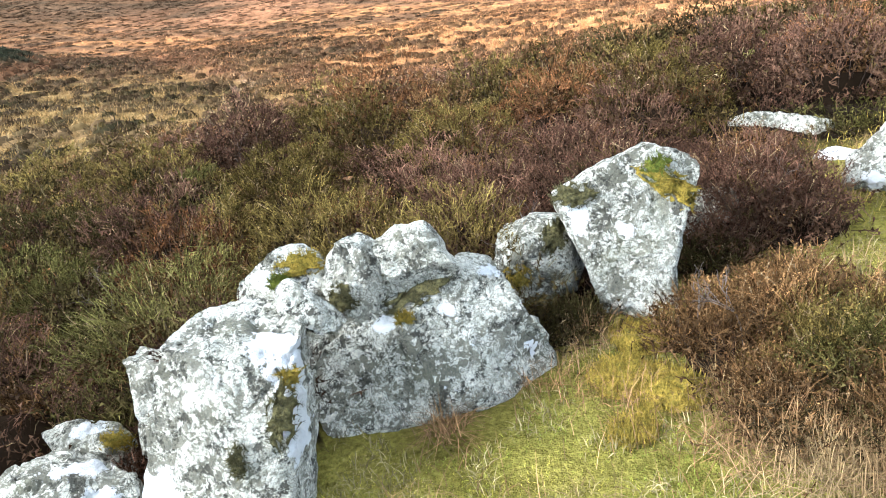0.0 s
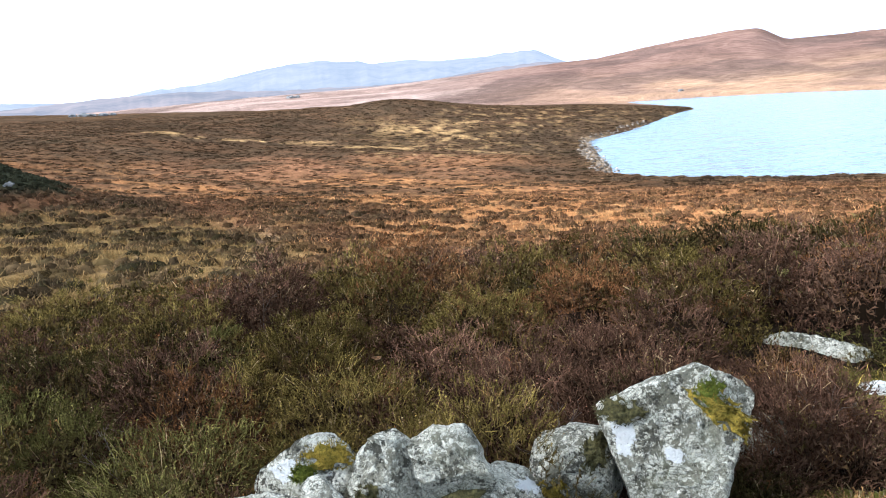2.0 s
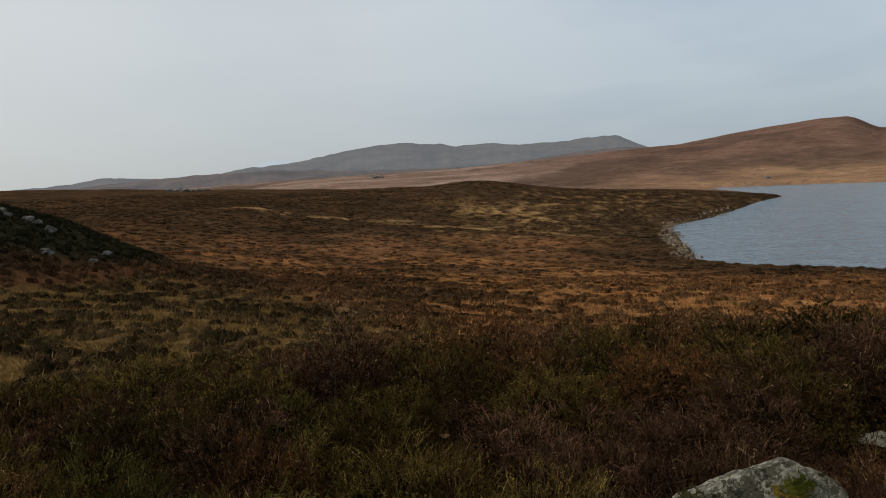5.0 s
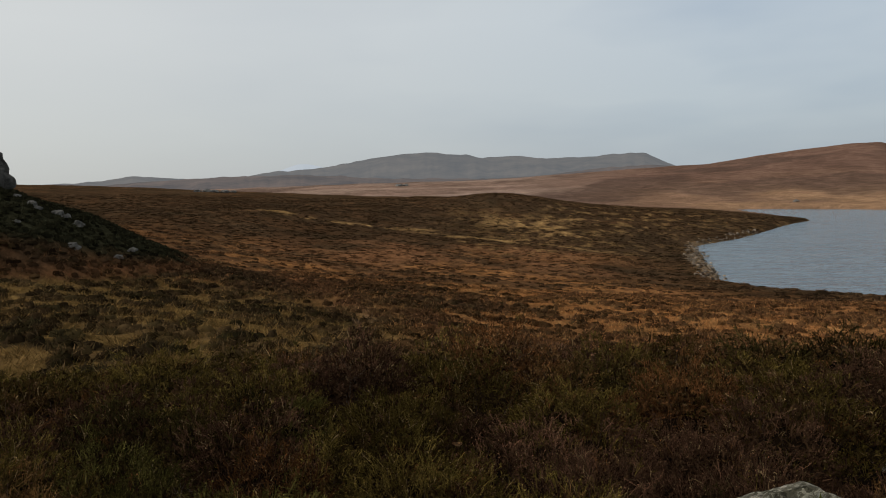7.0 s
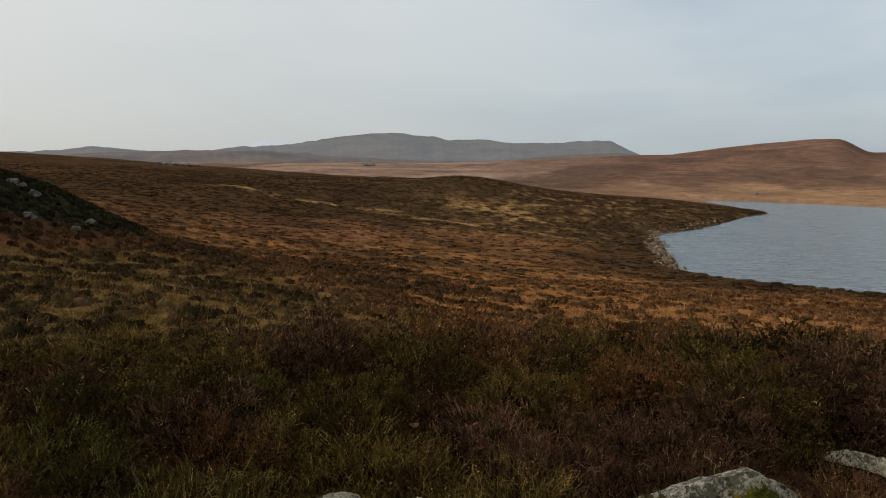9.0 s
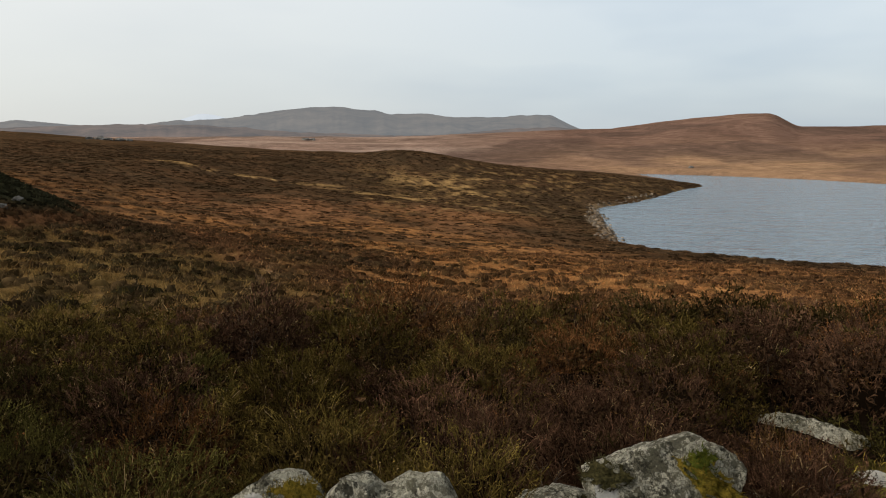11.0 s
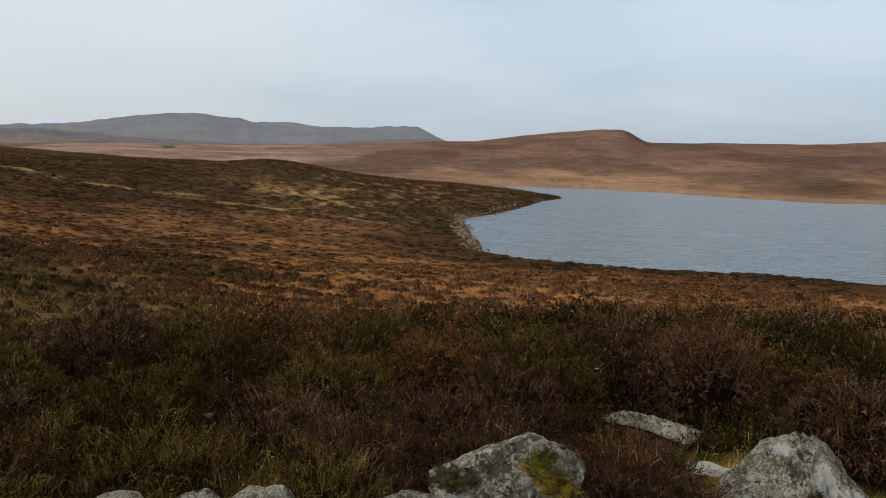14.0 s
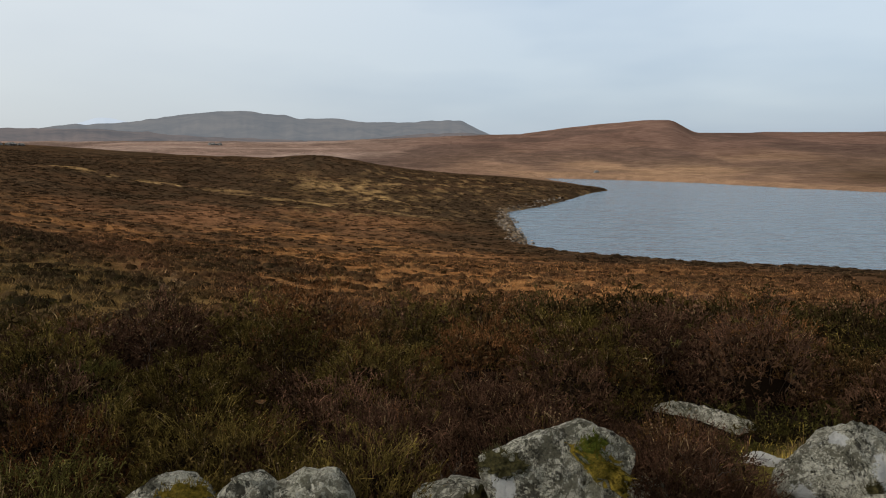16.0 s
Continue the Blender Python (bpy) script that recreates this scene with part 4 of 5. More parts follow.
def bushes(cx, cy, rad, high, per_area, length, width, leaves=4, split=False, heart=(0.60, 0.36), fan=12):
    """Heather bushes: near-black hearts painting the shade inside, over them tufts, each a fan of shoots of one tone.
    """
    cz = land(cx, cy)
    kind = kind_at(cx, cy)
    tint = KINDS[kind] * (0.45 + 0.95 * rng.random((len(cx), 1)))
    # near-black, so the gaps between shoots read as deep shade
    heart_shade = np.array((0.011, 0.007, 0.004))
    parts = [dome_set(cx, cy, cz - 0.02, rad * heart[0], np.maximum(high - 0.05, 0.01) * heart[1], np.repeat(heart_shade[None] / 0.55, len(cx), 0))]
    count = np.maximum(3, per_area * rad * (rad + high * 0.7) * 3.1 / fan).astype(int)
    of = np.repeat(np.arange(len(cx)), count)
    m = len(of)
    turn = np.arange(m) - np.repeat(np.cumsum(count) - count, count)
    u = np.sqrt((turn + 0.2 + 0.6 * rng.random(m)) / count[of]) * 1.06
    ph = turn * 2.39996 + 0.5 * rng.normal(size=m) + (rng.random(len(cx)) * 2 * np.pi)[of]
    ux, uy = cx[of] + rad[of] * u * np.cos(ph), cy[of] + rad[of] * u * np.sin(ph)
    lumps = 0.72 + 0.5 * vnoise(ux * 7, uy * 7, 77)
    top = high[of] * np.sqrt(np.maximum(0.02, 1 - (u / 1.10) ** 2)) * lumps * (0.85 + 0.3 * rng.random(m))
    lean = np.stack([np.cos(ph) * u * 0.75, np.sin(ph) * u * 0.75, np.full(m, 0.9)], -1) + rng.normal(size=(m, 3)) * 0.22
    tuft_tint = tint[of] * (0.62 + 0.76 * rng.random((m, 1)))
    stray = rng.random(m) < 0.05
    tuft_tint[stray] = KINDS[rng.integers(0, 6, stray.sum())]
    who = np.repeat(np.arange(m), fan)
    n = len(who)
    wide = length[of][who]
    off = rng.normal(size=(n, 2)) * wide[:, None] * 0.46
    L = length[of][who] * (0.6 + 0.8 * rng.random(n))
    way = lean[who] + np.concatenate([off / wide[:, None] * 0.55, np.zeros((n, 1))], 1) + rng.normal(size=(n, 3)) * 0.26
    way /= np.linalg.norm(way, axis=1)[:, None]
    tip = np.stack([ux[who] + off[:, 0], uy[who] + off[:, 1], cz[of][who] + np.maximum(top[who], 0.8 * L) + 0.25 * L * rng.random(n)], -1)
    base = tip - way * (L * 0.75)[:, None]
    pale = rng.random(n) < 0.045
    shade = tuft_tint[who] * (0.6 + 0.8 * rng.random((n, 1)))
    shade[pale] = np.array((0.21, 0.145, 0.070)) * (0.6 + 0.7 * rng.random((pale.sum(), 1)))
    # inner shoots, tinted darker and browner than the outer tufts
    deep = np.repeat(np.arange(m), 3)
    k = len(deep)
    spot = np.stack([ux[deep], uy[deep]], -1) + rng.normal(size=(k, 2)) * length[of][deep][:, None] * 0.7
    inner_base = np.concatenate([spot, (cz[of][deep] + top[deep] * (0.35 + 0.42 * rng.random(k)))[:, None]], 1)
    slant = rng.normal(size=(k, 3)) * 0.6 + np.array((0, 0, 0.7))
    slant /= np.linalg.norm(slant, axis=1)[:, None]
    inner_tint = 0.4 * tuft_tint[deep] + np.array((0.020, 0.012, 0.006))
    parts.append(sprigs(inner_base, slant, length[of][deep] * 1.1, width[of][deep] * 2.3, inner_tint * (0.6 + 0.8 * rng.random((k, 1))), 3))
    # bare stems below the green
    stem = np.repeat(np.arange(len(cx)), 9)
    sp, su = rng.random(len(stem)) * 2 * np.pi, np.sqrt(rng.random(len(stem)))
    out = np.stack([np.cos(sp) * su * rad[stem], np.sin(sp) * su * rad[stem], high[stem] * (1 - 0.4 * su)], -1)
    foot = np.stack([cx[stem], cy[stem], cz[stem]], -1) + out * np.array((0.45, 0.45, 0.0))
    reach = np.linalg.norm(out * np.array((0.5, 0.5, 0.9)), axis=1)
    parts.append(sprigs(foot, out * np.array((0.5, 0.5, 0.9)) / reach[:, None], reach, width[stem] * 1.6, np.array((0.060, 0.042, 0.030)) * (0.5 + rng.random((len(stem), 1))), 1))
    parts.append(sprigs(base, way, L, width[of][who] * (0.7 + 0.6 * rng.random(n)), shade, leaves))
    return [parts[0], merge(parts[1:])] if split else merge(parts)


def scatter(n, r0, r1, a0=-50, a1=47, power=1.0):
    """Spots in a wedge of the shoulder, denser close by for power below 2."""
    k = rng.random(n)
    r = (r0 ** power + k * (r1 ** power - r0 ** power)) ** (1 / power)
    a = np.radians(a0 + (a1 - a0) * rng.random(n))
    return r * np.sin(a), r * np.cos(a)


STONE_SPOTS = [(ob.matrix_world.translation.x, ob.matrix_world.translation.y + 0.05, max(ob.dimensions.x, 0.2) * 0.62) for ob in scene.objects if ob.get("category") == "stone"]


def off_stones(x, y, gap=1.0):
    ok = np.ones(len(x), bool)
    for sx, sy, r in STONE_SPOTS:
        ok &= np.hypot(x - sx, y - sy) > r * gap
    return ok


def build_heather():
    x, y = scatter(9000, 1.7, 15.5, power=1.45)
    keep = (edge_distance(TURF, x, y) > 0.20) & off_stones(x, y, 0.78) & (np.hypot(x, y) < 15.5 - (4.5 + 1.5 * fbm(x, y, 2, 72)) * sstep(-8, 6, np.degrees(np.arctan2(x, y))))
    x, y = x[keep], y[keep]
    d = np.hypot(x, y)
    rad = (0.17 + 0.27 * rng.random(len(x)) ** 1.2) * (1 + 0.03 * d)
    # bushes stand apart: each keeps some room to those before it
    taken = []
    for k in np.argsort(-rad * (0.7 + 0.6 * rng.random(len(x)))):
        if all((x[k] - x[q]) ** 2 + (y[k] - y[q]) ** 2 > (0.74 * (rad[k] + rad[q])) ** 2 for q in taken):
            taken.append(k)
    x, y, d, rad = x[taken], y[taken], d[taken], rad[taken]
    swell = fbm(x / 1.1, y / 1.1, 2, 70)
    high = (0.06 + 0.60 * rad + 0.14 * rng.random(len(x)) + 0.20 * sstep(0.38, 0.66, swell)) * sstep(0.9, 2.2, d + 0.4) * (1 - 0.5 * sstep(6, 10, d))
    # low growth fills the gaps
    fx, fy = scatter(800, 1.7, 10, power=1.2)
    keep = (edge_distance(TURF, fx, fy) > 0.12) & off_stones(fx, fy, 0.6)
    fx, fy = fx[keep], fy[keep]
    x, y = np.concatenate([x, fx]), np.concatenate([y, fy])
    rad = np.concatenate([rad, 0.11 + 0.08 * rng.random(len(fx))])
    high = np.concatenate([high, 0.06 + 0.07 * rng.random(len(fx))])
    d = np.hypot(x, y)
    # shorter beside the wall
    squat = np.ones(len(x))
    for sx, sy, r in STONE_SPOTS:
        squat = np.minimum(squat, 0.80 + 0.20 * sstep(r * 0.9, r + 0.4, np.hypot(x - sx, y - sy)))
    high = high * squat
    # a low, grazed strip leads past the small stone to the flat one
    lane = edge_distance([(1.3, 3.0), (1.72, 4.45), (1.75, 4.5), (1.75, 3.2)], x, y)
    high = high * (0.35 + 0.65 * sstep(0.05, 0.4, lane))
    along = np.clip(((1.72 - x) * 0.35 + (4.48 - y) * 0.94), 0, 0.95)
    room = np.hypot(1.72 - 0.35 * along - x, 4.48 - 0.94 * along - y)
    high = np.where(room < 0.46, np.minimum(high, 0.03), high)
    rad = np.where(room < 0.46, np.minimum(rad, 0.16), rad)
    # loose shoots and litter over the peat between the bushes
    sx_, sy_ = scatter(22000, 1.7, 7.0, power=1.1)
    keep = (edge_distance(TURF, sx_, sy_) > 0.06) & off_stones(sx_, sy_, 0.5)
    sx_, sy_ = sx_[keep], sy_[keep]
    n = len(sx_)
    way = rng.normal(size=(n, 3)) * 0.6 + np.array((0, 0, 0.8))
    way /= np.linalg.norm(way, axis=1)[:, None]
    base = np.stack([sx_, sy_, land(sx_, sy_) - 0.01], -1)
    v, f, c = sprigs(base, way, 0.05 + 0.09 * rng.random(n), 0.006 + 0.005 * rng.random(n), KINDS[kind_at(sx_, sy_)] * (0.4 + 0.9 * rng.random((n, 1))), 3)
    tagged(new("heather_litter", mesh_from_arrays("heather_litter", v, f, PLANT_MAT, False, c)), "low brown heather shoots over dark peat", "heather", kind="stuff")
    # the same heath goes on behind and beside the turf
    hx, hy = scatter(420, 2.4, 10.5, 48, 308, 1.5)
    keep = ~inside(TURF, hx, hy)
    hx, hy = hx[keep], hy[keep]
    n = len(hx)
    v, f, c = bushes(hx, hy, 0.24 + 0.2 * rng.random(n), 0.14 + 0.2 * rng.random(n), 40, np.full(n, 0.10), np.full(n, 0.021), 1, fan=4)
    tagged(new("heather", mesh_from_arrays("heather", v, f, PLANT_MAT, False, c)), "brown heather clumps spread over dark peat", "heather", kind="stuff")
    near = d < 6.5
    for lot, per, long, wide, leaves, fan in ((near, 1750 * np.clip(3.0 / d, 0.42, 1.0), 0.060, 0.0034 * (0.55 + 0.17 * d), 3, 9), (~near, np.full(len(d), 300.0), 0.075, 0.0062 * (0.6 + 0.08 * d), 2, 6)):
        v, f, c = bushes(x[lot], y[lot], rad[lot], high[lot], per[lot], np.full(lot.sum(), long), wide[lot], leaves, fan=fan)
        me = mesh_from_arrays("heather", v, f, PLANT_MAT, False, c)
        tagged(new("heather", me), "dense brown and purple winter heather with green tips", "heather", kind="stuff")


build_heather()


def heather_bush(label, cx, cy, r, h, kind, count=14):
    a, q = rng.random(count) * 2 * np.pi, np.sqrt(rng.random(count)) * r
    x, y = cx + q * np.cos(a), cy + q * np.sin(a)
    rad = (0.10 + 0.07 * rng.random(count))
    hi = h * (0.6 + 0.5 * rng.random(count)) * (1 - 0.5 * (q / r) ** 2)
    STANDS.append((cx, cy, r * 3, kind))
    heart, shoots = bushes(x, y, rad, hi, 2100, np.full(count, 0.062), np.full(count, 0.0030), 4, True, (0.74, 0.5))
    STANDS.pop()
    ob = new("heather_bush")
    ob.location = (cx, cy, ground_at(cx, cy))
    for name, (v, f, c), note in (("shade_heart", heart, "near-black domes standing in for the bush's inner shade"), ("foliage", shoots, "")):
        piece = new(name, mesh_from_arrays(name, v - np.array(ob.location), f, PLANT_MAT, False, c))
        piece.parent = ob
        tagged(piece, note)
    return tagged(ob, label, "heather bush")


heather_bush("dark purple-brown heather bush beside the standing stone", 0.98, 2.98, 0.30, 0.42, 0, 26)
heather_bush("dark brown heather bush among dry grass", 0.68, 1.98, 0.22, 0.26, 1, 16)
heather_bush("olive-brown heather bush on the turf", 0.86, 1.82, 0.20, 0.22, 3, 14)
heather_bush("small fresh green heather bush", 0.93, 1.72, 0.13, 0.25, 4, 9)
heather_bush("low brown heather bush in dry grass", 0.98, 2.15, 0.22, 0.22, 1, 14)
heather_bush("brown wiry heather bush in dry grass", 0.70, 1.66, 0.16, 0.16, 1, 9)
heather_bush("dark brown heather bush on the turf", 0.98, 1.55, 0.18, 0.18, 1, 10)
heather_bush("low dark brown heather bush in dry grass", 0.80, 1.58, 0.14, 0.12, 5, 8)
heather_bush("low dark heather bush behind the standing stone", 0.72, 2.62, 0.12, 0.16, 5, 8)
# added bush: dark leaves stand in for the shaded hollow under the stone
heather_bush("dark heather bush added to fill the shaded hollow between stones", 0.03, 2.20, 0.09, 0.13, 5, 7)
heather_bush("straggling brown heather bush at the stone's foot", 0.52, 2.08, 0.12, 0.16, 1, 8)


def spikes(x, y, length, width, tint, lean=0.7, lift=0.0):
    """Short pointed shoots, one triangle each."""
    n = len(x)
    base = np.stack([x, y, land(x, y) + lift - 0.02], -1)
    ph = rng.random(n) * 2 * np.pi
    tip = base + np.stack([rng.normal(size=n) * lean, rng.normal(size=n) * lean, np.ones(n)], -1) * length[:, None]
    side = np.stack([np.cos(ph), np.sin(ph), np.zeros(n)], -1) * width[:, None]
    v = np.stack([base - side, base + side, tip], 1).reshape(-1, 3)
    return v, np.arange(3 * n).reshape(-1, 3), np.repeat(tint[:, None], 3, 1).reshape(-1, 3)


def mounds(x, y, rad, high, tint, n_az=6):
    n = len(x)
    ang = np.arange(n_az) / n_az * 2 * np.pi
    z = land(x, y)
    low = rad[:, None] * (0.7 + 0.6 * rng.random((n, n_az)))
    mid = low * (0.45 + 0.35 * rng.random((n, n_az)))
    rings = [np.stack([x[:, None] + r * np.cos(ang), y[:, None] + r * np.sin(ang), z[:, None] + high[:, None] * h * (0.8 + 0.4 * rng.random((n, n_az)))], -1) for r, h in ((low, -0.2), (mid, 0.8))]
    v = np.concatenate(rings + [np.stack([x, y, z + high * 0.95], -1)[:, None]], 1)
    f = []
    for a in range(n_az):
        b = (a + 1) % n_az
        f += [(a, b, n_az + b), (a, n_az + b, n_az + a), (n_az + a, n_az + b, 2 * n_az)]
    tris = (np.array(f)[None] + (np.arange(n) * (2 * n_az + 1))[:, None, None]).reshape(-1, 3)
    return v.reshape(-1, 3), tris, np.repeat(tint[:, None], 2 * n_az + 1, 1).reshape(-1, 3)


def blades(x, y, length, width, tint, lean=0.45, lift=0.0):
    n = len(x)
    base = np.stack([x, y, land(x, y) + lift - 0.01], -1)
    ph = rng.random(n) * 2 * np.pi
    k = np.abs(rng.normal(size=n)) * lean
    way = np.stack([np.cos(ph) * k, np.sin(ph) * k, np.ones(n)], -1)
    way /= np.linalg.norm(way, axis=1)[:, None]
    side = np.stack([-np.sin(ph), np.cos(ph), np.zeros(n)], -1)
    L, W = length[:, None], width[:, None]
    droop = np.stack([np.cos(ph), np.sin(ph), -0.9 * np.ones(n)], -1) * (k * 0.35)[:, None]
    p1 = base + way * L * 0.5
    p2 = base + way * L + droop * L
    v = np.stack([base - side * W, base + side * W, p1 - side * W * 0.8, p1 + side * W * 0.8, p2], 1)
    tris = (np.array([(0, 1, 3), (0, 3, 2), (2, 3, 4)])[None] + (np.arange(n) * 5)[:, None, None]).reshape(-1, 3)
    return v.reshape(-1, 3), tris, np.repeat(tint[:, None], 5, 1).reshape(-1, 3)


def build_turf():
    n = 330000
    x, y = scatter(n, 1.0, 4.3, -44, 40, 0.7)
    keep = inside(TURF, x, y) & off_stones(x, y, 0.45)
    x, y = x[keep], y[keep]
    n = len(x)
    p, q = fbm(x / 0.35, y / 0.35, 3, 80), fbm(x / 0.12, y / 0.12, 3, 81)
    base = np.array([(0.125, 0.145, 0.020), (0.205, 0.200, 0.026), (0.285, 0.240, 0.034), (0.280, 0.215, 0.082)])
    pick = np.clip(((p - 0.35) / 0.3 + 0.9 * (q - 0.5) + 0.22 * rng.normal(size=n)) * 3.2, 0, 3).astype(int)
    tint = base[pick] * (0.6 + 0.8 * rng.random((n, 1)))
    long = (q > 0.52) & (rng.random(n) < 0.10)
    L = np.where(long, 0.055, 0.018) * (0.5 + 0.9 * rng.random(n))
    tint[long] = np.array((0.25, 0.20, 0.085)) * (0.5 + 0.7 * rng.random((long.sum(), 1)))
    short = ~long
    parts = [spikes(x[short], y[short], L[short], 0.0012 + 0.0016 * rng.random(short.sum()), tint[short], 0.9, 0.012 * q[short]),
             blades(x[long], y[long], L[long], 0.0009 + 0.0009 * rng.random(long.sum()), tint[long], 1.1)]
    v, f, c = merge(parts)
    tagged(new("turf", mesh_from_arrays("turf", v, f, PLANT_MAT, False, c)), "short yellow-green moorland turf mixed with moss", "grass", kind="stuff")


build_turf()


def build_dry_grass():
    """Bleached tussock grass, mostly round the bushes and at the feet of the stones."""
    spots = [(0.60, 1.68, 0.16, 700), (1.0, 1.45, 0.25, 700), (0.72, 1.42, 0.20, 1300), (0.85, 1.28, 0.20, 900), (0.56, 1.48, 0.14, 400), (0.25, 1.75, 0.10, 160), (0.14, 2.16, 0.10, 260), (0.0, 1.9, 0.14, 160), (-0.36, 1.72, 0.06, 260), (1.2, 2.2, 0.3, 400),
             (-1.2, 2.35, 0.15, 250), (-1.45, 2.30, 0.14, 300), (-0.8, 2.15, 0.15, 250), (2.0, 4.0, 0.2, 300), (0.1, 1.3, 0.3, 120), (-1.7, 2.2, 0.25, 250), (-0.4, 1.35, 0.2, 120)]
    parts = []
    for sx, sy, r, n in spots:
        x, y = sx + rng.normal(size=n) * r * 0.6, sy + rng.normal(size=n) * r * 0.6
        red = vnoise(x * 6, y * 6, 90)[:, None]
        tint = (np.array((0.225, 0.160, 0.072)) * (1 - red) + np.array((0.195, 0.098, 0.038)) * red) * (0.6 + 0.7 * rng.random((n, 1)))
        parts.append(blades(x, y, 0.06 + 0.12 * rng.random(n), 0.0008 + 0.0008 * rng.random(n), tint, 1.1))
    # yellow tufts
    for sx, sy, r, n in ((1.80, 3.90, 0.12, 260), (1.50, 3.25, 0.10, 140), (1.42, 3.05, 0.10, 120), (-1.12, 2.25, 0.10, 220), (2.05, 4.1, 0.15, 160), (2.0, 4.3, 0.14, 160)):
        x, y = sx + rng.normal(size=n) * r, sy + rng.normal(size=n) * r
        parts.append(blades(x, y, 0.03 + 0.06 * rng.random(n), 0.0018 + 0.001 * rng.random(n), np.array((0.38, 0.28, 0.055)) * (0.5 + 0.7 * rng.random((n, 1))), 0.8))
    # a bleached tuft that stands up among the bushes behind the wall
    for sx, sy, n in ((-1.80, 2.74, 200), (-1.66, 2.62, 120)):
        x, y = sx + rng.normal(size=n) * 0.06, sy + rng.normal(size=n) * 0.06
        parts.append(blades(x, y, 0.20 + 0.16 * rng.random(n), 0.0014 + 0.0012 * rng.random(n), np.array((0.27, 0.21, 0.075)) * (0.5 + 0.7 * rng.random((n, 1))), 1.0))
    # single pale stalks through the heather
    x, y = scatter(260, 2.2, 11, power=1.2)
    keep = ~inside(TURF, x, y) & off_stones(x, y)
    x, y = x[keep], y[keep]
    n = len(x)
    parts.append(blades(x, y, 0.24 + 0.14 * rng.random(n), 0.0014 + 0.0012 * rng.random(n), np.array((0.27, 0.19, 0.10)) * (0.5 + 0.6 * rng.random((n, 1))), 0.35))
    v, f, c = merge(parts)
    tagged(new("dry_grass", mesh_from_arrays("dry_grass", v, f, PLANT_MAT, False, c)), "bleached straw-coloured grass blades among the stones", "grass", kind="stuff")


build_dry_grass()


def moss_mound(cx, cy, r, h, mat, label, seed):
    bm = bmesh.new()
    bmesh.ops.create_icosphere(bm, subdivisions=4, radius=1.0)
    off = Vector((seed * 3.1, seed * 1.7, 0))
    for v in bm.verts:
        p = v.co.copy()
        k = 1 + 0.35 * noise.noise(p * 1.8 + off) + 0.22 * noise.noise(p * 5 + off) + 0.12 * noise.noise(p * 14 + off)
        v.co = Vector((p.x * r * k, p.y * r * k, max(p.z, -0.4) * h * 0.6 * k))
    local = random.Random(seed)
    for v in list(bm.verts):
        if v.co.z > -0.1 * h:
            for _ in range(3):
                a = Vector((local.gauss(0, 1), local.gauss(0, 1), abs(local.gauss(0, 1)) + 0.6))
                side = Vector((-a.y, a.x, 0)).normalized() * 0.0022
                co = v.co + Vector((local.gauss(0, 0.006), local.gauss(0, 0.006), 0))
                bm.faces.new([bm.verts.new(q) for q in (co - side, co + side, co + a.normalized() * (0.012 + 0.03 * local.random()))])
    me = bpy.data.meshes.new("moss_mound")
    bm.to_mesh(me)
    bm.free()
    me.materials.append(mat)
    me.polygons.foreach_set("use_smooth", np.ones(len(me.polygons), bool))
    ob = new("moss_mound", me)
    ob.location = (cx, cy, ground_at(cx, cy))
    tagged(ob, label, "moss", "moss mounds in the turf")


for k, (mx, my, mr, mh, mm, ml) in enumerate(((0.24, 1.88, 0.11, 0.075, MOSS_YELLOW, "golden yellow moss mound in the turf"), (0.36, 1.77, 0.11, 0.085, MOSS_YELLOW, "golden yellow moss mound in the turf"),
                                              (0.33, 2.10, 0.10, 0.05, MOSS_YELLOW, "yellow moss mound at the standing stone's foot"), (0.22, 1.60, 0.07, 0.04, MOSS_YELLOW, "yellow moss mound in short grass"),
                                              (0.62, 2.25, 0.07, 0.10, MOSS_GREEN, "green moss mound under heather"))):
    moss_mound(mx, my, mr, mh, mm, ml, k + 1)


